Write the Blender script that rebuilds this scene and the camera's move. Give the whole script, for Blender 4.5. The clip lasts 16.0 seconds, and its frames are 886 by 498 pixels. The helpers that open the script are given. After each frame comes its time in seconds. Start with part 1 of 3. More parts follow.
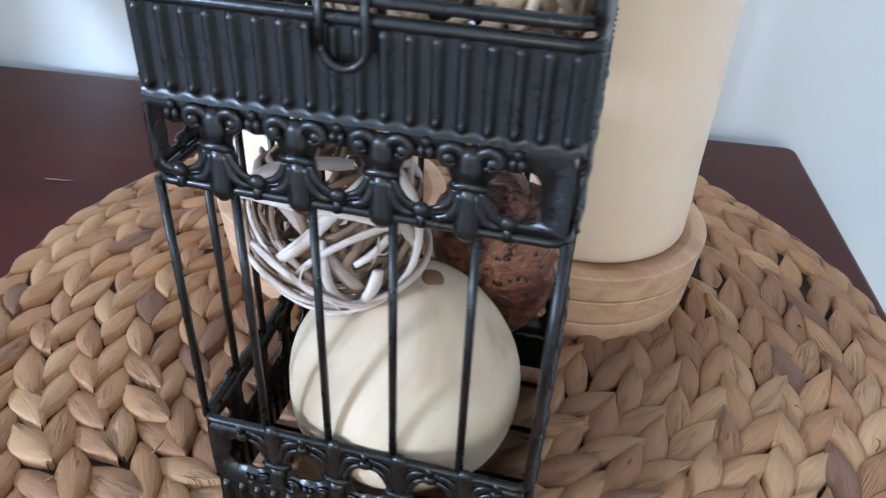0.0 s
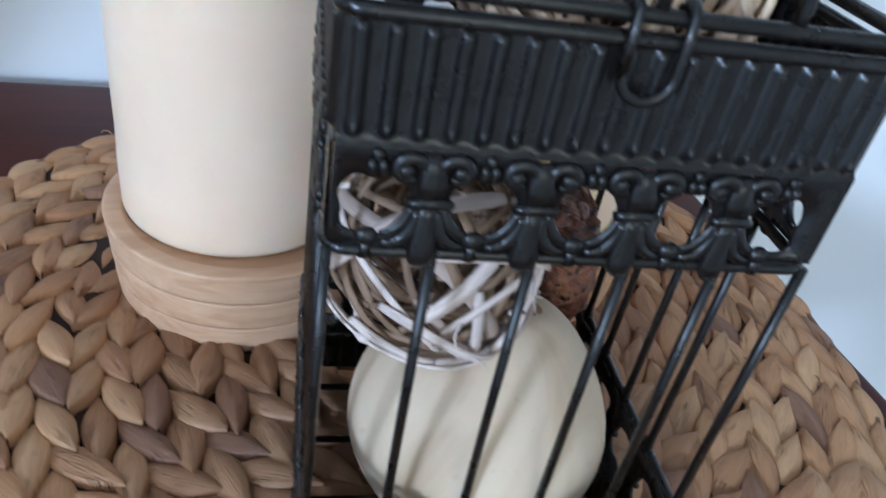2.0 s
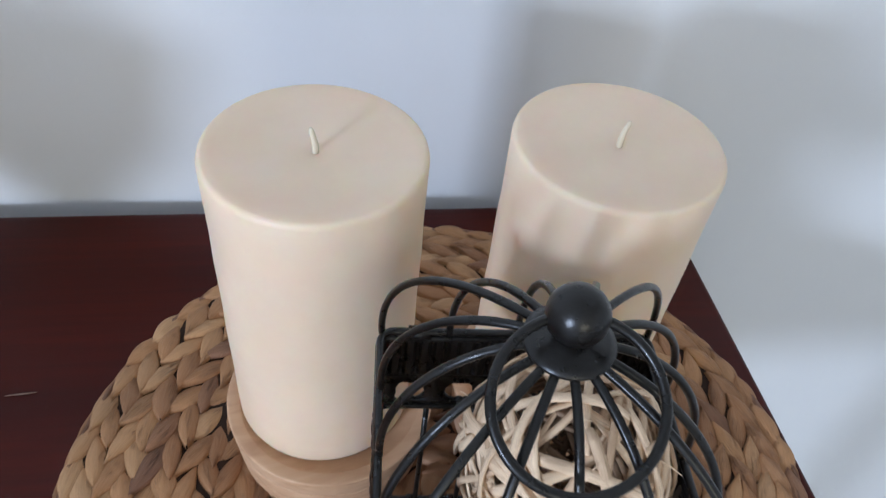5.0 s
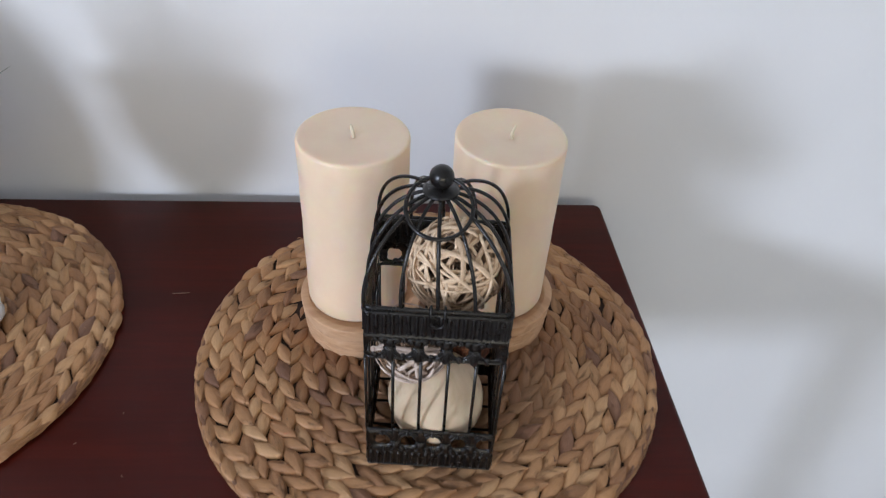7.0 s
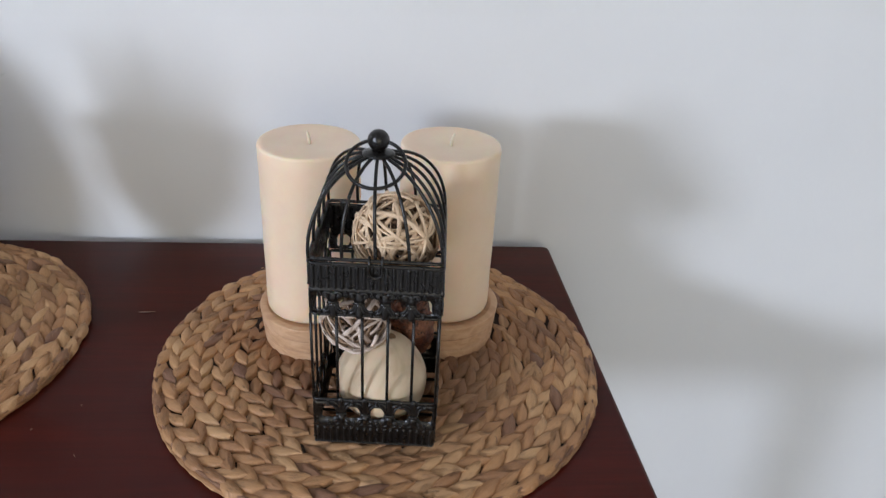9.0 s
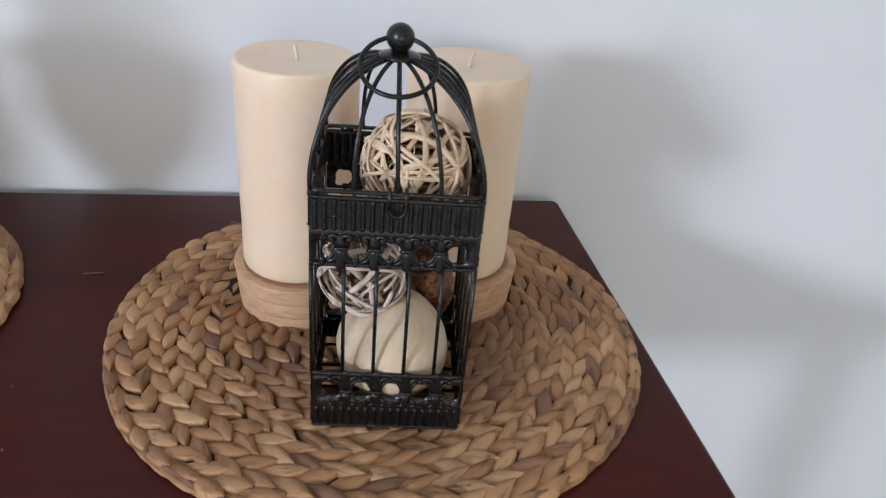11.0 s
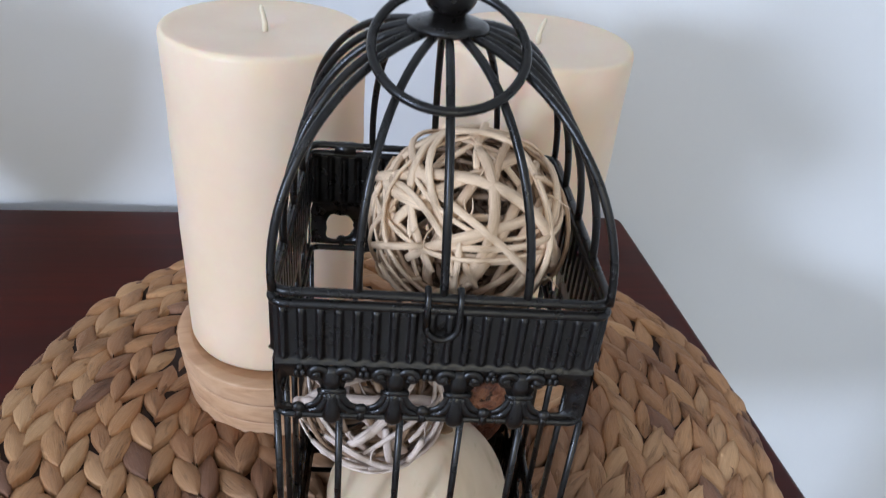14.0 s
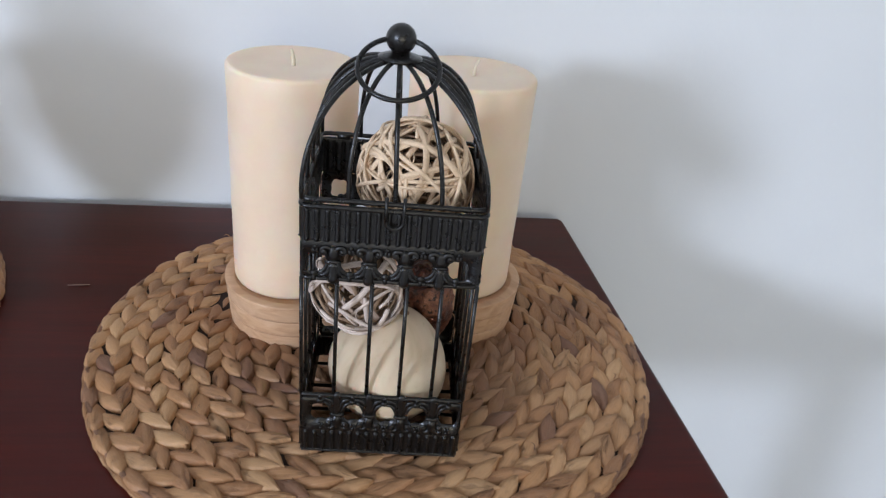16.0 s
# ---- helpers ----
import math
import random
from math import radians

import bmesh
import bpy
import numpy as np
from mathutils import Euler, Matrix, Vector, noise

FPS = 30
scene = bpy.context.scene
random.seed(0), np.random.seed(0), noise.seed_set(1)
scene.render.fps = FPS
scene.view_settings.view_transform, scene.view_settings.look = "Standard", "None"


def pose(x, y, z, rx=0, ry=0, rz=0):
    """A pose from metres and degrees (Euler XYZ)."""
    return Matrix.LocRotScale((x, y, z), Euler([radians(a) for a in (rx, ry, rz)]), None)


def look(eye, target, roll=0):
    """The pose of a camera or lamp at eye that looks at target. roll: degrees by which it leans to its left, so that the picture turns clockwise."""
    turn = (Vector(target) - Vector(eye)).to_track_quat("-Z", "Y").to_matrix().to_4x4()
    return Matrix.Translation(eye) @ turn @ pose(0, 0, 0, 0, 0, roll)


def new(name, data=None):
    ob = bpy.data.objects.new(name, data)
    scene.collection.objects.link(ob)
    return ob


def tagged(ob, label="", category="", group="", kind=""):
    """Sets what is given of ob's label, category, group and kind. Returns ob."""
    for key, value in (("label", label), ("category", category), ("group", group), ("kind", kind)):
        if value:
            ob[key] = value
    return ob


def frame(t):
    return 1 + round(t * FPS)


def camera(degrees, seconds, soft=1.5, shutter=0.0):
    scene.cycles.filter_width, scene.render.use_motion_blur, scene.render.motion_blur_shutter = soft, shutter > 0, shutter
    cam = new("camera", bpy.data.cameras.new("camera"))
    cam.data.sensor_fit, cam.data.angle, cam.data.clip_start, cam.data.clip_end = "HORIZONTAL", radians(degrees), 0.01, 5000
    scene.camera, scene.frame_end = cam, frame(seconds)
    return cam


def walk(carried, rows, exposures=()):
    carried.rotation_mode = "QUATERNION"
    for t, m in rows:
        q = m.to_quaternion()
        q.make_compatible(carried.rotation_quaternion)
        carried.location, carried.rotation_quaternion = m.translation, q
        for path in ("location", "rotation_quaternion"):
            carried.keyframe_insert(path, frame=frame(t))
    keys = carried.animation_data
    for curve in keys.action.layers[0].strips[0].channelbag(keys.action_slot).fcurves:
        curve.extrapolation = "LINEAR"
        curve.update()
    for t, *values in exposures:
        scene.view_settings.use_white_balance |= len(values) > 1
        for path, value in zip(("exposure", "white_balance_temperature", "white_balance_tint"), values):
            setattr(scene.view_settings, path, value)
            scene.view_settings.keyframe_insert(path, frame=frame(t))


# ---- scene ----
cam = camera(61.60, 16.0, 1.2, 0.5)
PATH = [
    (0, (0.0311, -0.2288, 1.0233), (-0.1849, 1.3735, -0.0847), 2.77),
    (0.5, (-0.0125, -0.2171, 1.0178), (0.0264, 1.3821, -0.1147), 6.63),
    (1, (-0.0414, -0.2065, 1.0141), (0.2425, 1.3747, -0.1088), 9.44),
    (1.5, (-0.0570, -0.2019, 1.0063), (0.4726, 1.3238, -0.1042), 12.60),
    (2, (-0.0705, -0.1942, 1.0137), (0.4576, 1.3276, -0.1029), 10.95),
    (2.5, (-0.0866, -0.1822, 1.0381), (0.4284, 1.3457, -0.0763), 8.58),
    (3, (-0.0830, -0.1692, 1.0771), (0.3179, 1.3925, -0.0374), 7.43),
    (3.5, (-0.0611, -0.1474, 1.1013), (0.2211, 1.4132, -0.0505), 6.78),
    (3.7, (-0.0602, -0.1408, 1.1132), (0.2176, 1.4142, -0.0471), 7.31),
    (5.8, (-0.0655, -0.2016, 1.2375), (0.2008, 1.0666, -0.2330), 5.72),
    (6, (-0.0633, -0.2320, 1.2520), (0.1754, 1.0816, -0.1830), 5.46),
    (6.5, (-0.0397, -0.3275, 1.2937), (0.1110, 1.0889, -0.0526), 4.51),
    (7, (-0.0363, -0.4275, 1.3167), (0.0934, 1.0683, 0.0568), 3.55),
    (7.5, (-0.0220, -0.4900, 1.3201), (0.0861, 1.0724, 0.1416), 2.53),
    (8, (-0.0167, -0.5265, 1.2926), (0.1267, 1.1239, 0.2451), 3.10),
    (8.5, (-0.0031, -0.5410, 1.2649), (0.1192, 1.1376, 0.2605), 2.34),
    (9, (-0.0043, -0.5461, 1.2428), (0.1583, 1.1655, 0.3018), 3.32),
    (9.2, (-0.0123, -0.5511, 1.2368), (0.1706, 1.1512, 0.2829), 4.22),
    (11.3, (-0.0508, -0.4225, 1.1461), (0.2473, 1.2428, 0.1563), 5.34),
    (11.5, (-0.0560, -0.3999, 1.1356), (0.2463, 1.2607, 0.1391), 5.43),
    (12, (-0.0566, -0.3514, 1.1130), (0.2423, 1.2934, 0.0897), 5.28),
    (12.5, (-0.0429, -0.3151, 1.1017), (0.2222, 1.3128, 0.0428), 4.94),
    (13, (-0.0391, -0.2865, 1.1049), (0.2429, 1.3428, 0.0525), 5.53),
    (13.5, (-0.0446, -0.2683, 1.1147), (0.2621, 1.3723, 0.0872), 5.84),
    (14, (-0.0396, -0.2578, 1.1055), (0.2559, 1.3718, 0.0574), 5.94),
    (14.5, (-0.0386, -0.2782, 1.0908), (0.2489, 1.3645, 0.0610), 5.66),
    (15, (-0.0366, -0.3141, 1.1018), (0.2488, 1.3171, 0.0534), 6.22),
    (15.5, (-0.0344, -0.3722, 1.1266), (0.2429, 1.2910, 0.1274), 6.10),
    (16, (-0.0386, -0.4337, 1.1465), (0.2469, 1.2634, 0.2084), 6.08),
]
EXPOSURES = [(0.0, 0.48, 5530, 14), (0.5, 0.52, 5450, 14), (1.0, 0.45, 5420, 15), (1.5, 0.16, 5470, 14), (2.5, -0.07, 5330, 12), (3.2, -0.17, 5570, 14), (3.7, -0.09, 6010, 18),
             (5.8, -0.26, 6190, 18), (7.0, -0.26, 6630, 21), (9.0, -0.32, 6770, 20), (11.5, -0.23, 6470, 21), (12.5, -0.14, 6130, 18), (14.5, -0.12, 6160, 19), (16.0, -0.19, 6440, 19)]
walk(cam, [(t, look(eye, target, roll)) for t, eye, target, roll in PATH], EXPOSURES)

# ---- light ----
world = bpy.data.worlds.new("sky")
scene.world = world
world.use_nodes = True
wn = world.node_tree
sky = wn.nodes.new("ShaderNodeTexSky")
sky.sky_type, sky.sun_disc = "NISHITA", False
sky.sun_elevation, sky.sun_rotation = radians(40), radians(60)
wn.nodes["Background"].inputs[1].default_value = 0.1
wn.links.new(sky.outputs[0], wn.nodes["Background"].inputs[0])


def area_light(name, m, w, h, watts, colour):
    d = bpy.data.lights.new(name, "AREA")
    d.shape, d.size, d.size_y, d.energy, d.color = "RECTANGLE", w, h, watts, colour
    ob = new(name, d)
    ob.matrix_world = m
    return ob


# side window gives the soft shadows; a wide lamp added across the room fills
area_light("window_light_side", look((-3.16, -3.3, 1.83), (0, 0, 1.0)), 0.64, 0.54, 164, (0.67, 0.825, 1.0))
area_light("window_light_front", look((0.2, -4.16, 1.5), (0.2, 0, 1.2)), 1.8, 1.3, 31, (1.0, 0.96, 0.69))


# ---- materials ----
def material(name, base, rough=0.5, metal=0.0, **more):
    m = bpy.data.materials.new(name)
    m.use_nodes = True
    b = m.node_tree.nodes["Principled BSDF"]
    b.inputs["Base Color"].default_value = (*base, 1)
    b.inputs["Roughness"].default_value = rough
    b.inputs["Metallic"].default_value = metal
    for k, v in more.items():
        b.inputs[k.replace("_", " ")].default_value = v
    return m


class Nodes:
    """Short hand for wiring one material."""

    def __init__(self, m):
        self.t = m.node_tree
        self.b = self.t.nodes["Principled BSDF"]

    def add(self, kind, **values):
        n = self.t.nodes.new("ShaderNode" + kind)
        for k, v in values.items():
            n.inputs[k].default_value = v
        return n

    def link(self, a, b):
        self.t.links.new(a, b)

    def coords(self, scale=(1, 1, 1), kind="Object", shift=None):
        c = self.add("TexCoord")
        mp = self.add("Mapping")
        mp.inputs["Scale"].default_value = scale
        self.link(c.outputs[kind], mp.inputs["Vector"])
        if shift is not None:
            self.link(shift, mp.inputs["Location"])
        return mp.outputs[0]

    def noise(self, vec, scale, detail=4, rough=0.55, distort=0.0):
        n = self.add("TexNoise")
        n.inputs["Scale"].default_value, n.inputs["Detail"].default_value = scale, detail
        n.inputs["Roughness"].default_value, n.inputs["Distortion"].default_value = rough, distort
        self.link(vec, n.inputs["Vector"])
        return n.outputs[0]

    def ramp(self, fac, stops):
        r = self.add("ValToRGB")
        e = r.color_ramp.elements
        while len(e) < len(stops):
            e.new(0.5)
        for q, (at, c) in zip(e, stops):
            q.position, q.color = at, (*c, 1) if len(c) == 3 else c
        self.link(fac, r.inputs[0])
        return r.outputs[0]

    def mix(self, fac, a, b, blend="MIX"):
        n = self.add("Mix")
        n.data_type, n.blend_type = "RGBA", blend
        for sock, v in ((n.inputs[0], fac), (n.inputs[6], a), (n.inputs[7], b)):
            if isinstance(v, bpy.types.NodeSocket):
                self.link(v, sock)
            elif isinstance(v, (int, float)):
                sock.default_value = v
            else:
                sock.default_value = (*v, 1)
        return n.outputs[2]

    def colour(self, sock):
        self.link(sock, self.b.inputs["Base Color"])

    def bump(self, height, strength, distance=0.001):
        n = self.add("Bump")
        n.inputs["Strength"].default_value, n.inputs["Distance"].default_value = strength, distance
        self.link(height, n.inputs["Height"])
        self.link(n.outputs[0], self.b.inputs["Normal"])

    def roughness(self, fac, low, high):
        n = self.add("MapRange")
        n.inputs["To Min"].default_value, n.inputs["To Max"].default_value = low, high
        self.link(fac, n.inputs["Value"])
        self.link(n.outputs[0], self.b.inputs["Roughness"])


def wall_paint():
    m = material("wall_paint", (0.78, 0.78, 0.77), 0.75)
    n = Nodes(m)
    v = n.coords()
    n.colour(n.ramp(n.noise(v, 2.5, 3), [(0.3, (0.74, 0.745, 0.74)), (0.7, (0.80, 0.80, 0.79))]))
    n.bump(n.noise(v, 160, 4), 0.12, 0.001)
    return m


def mahogany():
    m = material("mahogany", (0.07, 0.016, 0.011), 0.3, IOR=1.45, Specular_IOR_Level=0.20)
    n = Nodes(m)
    fine = n.noise(n.coords((9, 160, 60)), 1.0, 5, 0.6, 0.3)
    broad = n.noise(n.coords((1.6, 22, 12)), 1.0, 3, 0.5, 0.6)
    a = n.ramp(broad, [(0.3, (0.047, 0.0046, 0.0024)), (0.7, (0.082, 0.0080, 0.0038))])
    n.colour(n.mix(n.ramp(fine, [(0.38, (0, 0, 0)), (0.62, (0.5, 0.5, 0.5))]), a, (0.037, 0.0052, 0.0032)))
    n.roughness(n.noise(n.coords((14, 14, 14)), 1.0, 4), 0.24, 0.42)
    n.bump(fine, 0.05, 0.0006)
    return m


def straw(name, per_island):
    """Dried water hyacinth: fibres along each lobe, every lobe its own tone."""
    m = material(name, (0.36, 0.23, 0.12), 0.6)
    n = Nodes(m)
    if per_island:
        rnd = n.add("NewGeometry").outputs["Random Per Island"]
    else:
        rnd = n.add("ObjectInfo").outputs["Random"]
    off = n.add("CombineXYZ")
    mul = n.add("Math")
    mul.operation, mul.inputs[1].default_value = "MULTIPLY", 37.0
    n.link(rnd, mul.inputs[0])
    n.link(mul.outputs[0], off.inputs[0]), n.link(mul.outputs[0], off.inputs[1])
    fib = n.noise(n.coords((1.6, 20, 1), "UV", off.outputs[0]), 1.0, 4, 0.65, 0.25)
    blot = n.noise(n.coords((2.5, 2.5, 1), "UV", off.outputs[0]), 1.0, 3)
    tone = n.ramp(rnd, [(0.0, (0.22, 0.105, 0.062)), (0.05, (0.27, 0.130, 0.072)), (0.11, (0.41, 0.197, 0.088)), (0.5, (0.52, 0.266, 0.117)), (1.0, (0.63, 0.368, 0.182))])
    c = n.mix(n.ramp(fib, [(0.40, (0, 0, 0)), (0.58, (1, 1, 1))]), n.mix(1.0, tone, (0.88, 0.85, 0.81), "MULTIPLY"), tone)
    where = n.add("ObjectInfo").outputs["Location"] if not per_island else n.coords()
    crack = n.noise(n.coords((2.2, 46, 1), "UV", off.outputs[0]), 1.0, 3, 0.6, 0.4)
    c = n.mix(n.ramp(crack, [(0.30, (0.22, 0.22, 0.22)), (0.37, (0, 0, 0))]), c, (0.085, 0.040, 0.021))
    # pale streaks along the fibres: wear, with light glints painted in
    worn_glints = n.noise(n.coords((3, 30, 1), "UV", off.outputs[0]), 1.0, 4, 0.7, 0.6)
    c = n.mix(n.ramp(worn_glints, [(0.57, (0, 0, 0)), (0.72, (0.4, 0.4, 0.4))]), c, (0.64, 0.44, 0.27))
    stain = n.noise(where, 16, 2, 0.5)
    c = n.mix(n.ramp(stain, [(0.52, (0, 0, 0)), (0.70, (0.42, 0.42, 0.42))]), c, (0.20, 0.095, 0.050))
    # redder, darker middle: wear, with cage and candle shade painted in
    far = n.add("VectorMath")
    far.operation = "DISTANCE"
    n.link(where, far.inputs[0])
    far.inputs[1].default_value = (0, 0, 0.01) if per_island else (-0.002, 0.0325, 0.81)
    wear_and_shade = n.add("Math")
    wear_and_shade.operation, wear_and_shade.inputs[1].default_value = "MULTIPLY_ADD", 0.10
    n.link(n.noise(where, 22, 2), wear_and_shade.inputs[0]), n.link(far.outputs["Value"], wear_and_shade.inputs[2])
    c = n.mix(n.ramp(wear_and_shade.outputs[0], [(0.13, (0.60, 0.60, 0.60)), (0.21, (0, 0, 0))]), c, (0.20, 0.088, 0.042))
    c = n.mix(n.ramp(blot, [(0.58, (0, 0, 0)), (0.78, (0.45, 0.45, 0.45))]), c, (0.18, 0.092, 0.050))
    # short dark wrinkles along the fibres, on some lobes more than on others
    line = n.noise(n.coords((1.3, 13, 1), "UV", off.outputs[0]), 1.0, 2, 0.5, 0.5)
    mask = n.ramp(line, [(0.46, (0, 0, 0)), (0.485, (1, 1, 1)), (0.505, (1, 1, 1)), (0.53, (0, 0, 0))])
    patchy = n.ramp(n.noise(n.coords((1.4, 1.4, 1), "UV", off.outputs[0]), 1.0, 2), [(0.52, (0, 0, 0)), (0.68, (1, 1, 1))])
    wrinkle = n.mix(1.0, mask, patchy, "MULTIPLY")
    n.colour(n.mix(n.mix(1.0, wrinkle, (0.6, 0.6, 0.6), "MULTIPLY"), c, (0.055, 0.022, 0.010)))
    flip = n.add("Invert")
    n.link(wrinkle, flip.inputs["Color"])
    n.bump(n.mix(0.6, n.mix(0.4, fib, crack), flip.outputs[0]), 1.0, 0.0018)
    n.roughness(fib, 0.64, 0.42)
    return m


def cage_paint():
    m = material("black_cage_paint", (0.006, 0.005, 0.0045), 0.35, IOR=1.5, Specular_IOR_Level=0.44)
    n = Nodes(m)
    v = n.coords()
    c = n.ramp(n.noise(v, 900, 3), [(0.25, (0.0042, 0.0034, 0.0030)), (0.70, (0.0080, 0.0066, 0.0058)), (0.82, (0.045, 0.034, 0.026))])
    n.colour(n.mix(n.ramp(n.noise(v, 90, 4), [(0.60, (0, 0, 0)), (0.78, (0.4, 0.4, 0.4))]), c, (0.014, 0.0105, 0.0085)))
    n.roughness(n.noise(v, 220, 4), 0.18, 0.42)
    n.bump(n.noise(v, 520, 4), 0.20, 0.0005)
    return m


def wax():
    m = material("candle_wax", (0.80, 0.60, 0.40), 0.45, Subsurface_Weight=0.45, Subsurface_Scale=0.014)
    m.node_tree.nodes["Principled BSDF"].inputs["Subsurface Radius"].default_value = (1.0, 0.5, 0.22)
    n = Nodes(m)
    v = n.coords()
    n.colour(n.ramp(n.noise(v, 35, 4), [(0.3, (0.835, 0.630, 0.448)), (0.7, (0.875, 0.688, 0.508))]))
    n.bump(n.noise(v, 180, 3), 0.10, 0.0005)
    return m


def pine():
    m = material("pale_pine", (0.62, 0.40, 0.23), 0.5)
    n = Nodes(m)
    g = n.noise(n.coords((18, 90, 160)), 1.0, 5, 0.55, 0.8)
    b = n.noise(n.coords((6, 12, 70)), 1.0, 3)
    c = n.ramp(g, [(0.3, (0.48, 0.265, 0.143)), (0.55, (0.61, 0.37, 0.215)), (0.8, (0.68, 0.445, 0.275))])
    n.colour(n.mix(n.ramp(b, [(0.4, (0, 0, 0)), (0.75, (0.5, 0.5, 0.5))]), c, (0.66, 0.45, 0.305)))
    n.bump(g, 0.12, 0.0005)
    return m


def gourd_skin():
    m = material("gourd_skin", (0.74, 0.60, 0.46), 0.62, Subsurface_Weight=0.1, Subsurface_Scale=0.004)
    n = Nodes(m)
    v = n.coords()
    streak = n.noise(n.coords((30, 30, 7)), 1.0, 3, 0.5, 1.2)
    c = n.ramp(streak, [(0.30, (0.44, 0.310, 0.190)), (0.46, (0.62, 0.468, 0.315)), (0.75, (0.70, 0.560, 0.395))])
    spots = n.noise(v, 170, 4, 0.6)
    n.colour(n.mix(n.ramp(spots, [(0.62, (0, 0, 0)), (0.76, (0.7, 0.7, 0.7))]), c, (0.46, 0.34, 0.19)))
    n.bump(n.noise(v, 60, 3), 0.12, 0.0012)
    return m


def cane(name, dark, light):
    m = material(name, light, 0.75)
    n = Nodes(m)
    rnd = n.add("ObjectInfo").outputs["Random"]
    tone = n.ramp(rnd, [(0.0, tuple(0.7 * a + 0.3 * b for a, b in zip(dark, light))), (0.3, tuple(0.25 * a + 0.75 * b for a, b in zip(dark, light))), (1.0, light)])
    grain = n.noise(n.coords((3, 40, 1), "UV"), 1.0, 4)
    n.colour(n.mix(n.ramp(grain, [(0.36, (0.6, 0.6, 0.6)), (0.52, (0, 0, 0))]), tone, dark))
    n.bump(grain, 0.35, 0.0005)
    return m


def pod_skin():
    m = material("dried_pod", (0.20, 0.07, 0.035), 0.42)
    n = Nodes(m)
    v = n.coords()
    a = n.noise(v, 60, 6, 0.65, 0.3)
    skin = n.ramp(a, [(0.36, (0.035, 0.008, 0.005)), (0.48, (0.12, 0.034, 0.016)), (0.60, (0.26, 0.105, 0.052)), (0.80, (0.36, 0.175, 0.095))])
    pits = n.noise(v, 330, 3, 0.5)
    n.colour(n.mix(n.ramp(pits, [(0.36, (1, 1, 1)), (0.43, (0, 0, 0))]), skin, (0.012, 0.003, 0.002)))
    n.bump(n.mix(0.5, a, pits), 1.0, 0.004)
    return m


def marble(name, light, dark):
    m = material(name, light, 0.3)
    n = Nodes(m)
    v = n.coords()
    a = n.noise(v, 5, 6, 0.6, 1.4)
    n.colour(n.ramp(a, [(0.3, dark), (0.44, light), (0.5, tuple(0.8 * c for c in light)), (0.54, light), (0.8, tuple(min(1, 1.08 * c) for c in light))]))
    n.roughness(n.noise(v, 9, 3), 0.2, 0.4)
    return m


def ceramic():
    m = material("white_ceramic", (0.80, 0.79, 0.77), 0.32, Coat_Weight=0.3)
    n = Nodes(m)
    n.colour(n.ramp(n.noise(n.coords(), 14, 4), [(0.3, (0.76, 0.75, 0.73)), (0.7, (0.82, 0.81, 0.80))]))
    n.bump(n.noise(n.coords(), 40, 3), 0.08, 0.001)
    return m


def blade_green():
    m = material("grass_blade", (0.05, 0.09, 0.03), 0.5)
    n = Nodes(m)
    n.colour(n.ramp(n.add("ObjectInfo").outputs["Random"], [(0.0, (0.03, 0.07, 0.02)), (1.0, (0.09, 0.19, 0.045))]))
    return m


PAINT, WOOD, CAGE, WAX, PINE = wall_paint(), mahogany(), cage_paint(), wax(), pine()
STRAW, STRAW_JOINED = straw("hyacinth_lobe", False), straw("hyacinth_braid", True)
GOURD, POD, CERAMIC, BLADE = gourd_skin(), pod_skin(), ceramic(), blade_green()
CANE_TAN = cane("tan_cane", (0.36, 0.19, 0.090), (0.97, 0.73, 0.50))
CANE_PALE = cane("bleached_cane", (0.27, 0.17, 0.12), (0.84, 0.70, 0.61))
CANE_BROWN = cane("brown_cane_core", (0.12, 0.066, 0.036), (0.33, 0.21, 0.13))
TILE, SKIRT = marble("grey_floor_tile", (0.42, 0.42, 0.42), (0.22, 0.22, 0.23)), marble("grey_skirting_tile", (0.36, 0.37, 0.38), (0.24, 0.24, 0.25))
GROUT = material("grout", (0.20, 0.20, 0.19), 0.9)
WICK = material("wick", (0.72, 0.62, 0.46), 0.9)
SCAR = material("stem_scar", (0.24, 0.13, 0.06), 0.8)
# near-black, stands in for the shade in the gaps between lobes
GAP_SHADE = material("mat_gap_shade", (0.028, 0.012, 0.006), 0.95)
CHIP = material("pale_chip", (0.20, 0.12, 0.085), 0.8)


# ---- mesh helpers ----
def mesh_of(name, verts, faces, mat, uvs=None, smooth=True):
    me = bpy.data.meshes.new(name)
    me.from_pydata([tuple(v) for v in verts], [], faces)
    if uvs is not None:
        layer = me.uv_layers.new(name="UVMap")
        for loop in me.loops:
            layer.data[loop.index].uv = uvs[loop.vertex_index]
    me.materials.append(mat)
    if smooth:
        me.polygons.foreach_set("use_smooth", [True] * len(me.polygons))
    me.update()
    return me


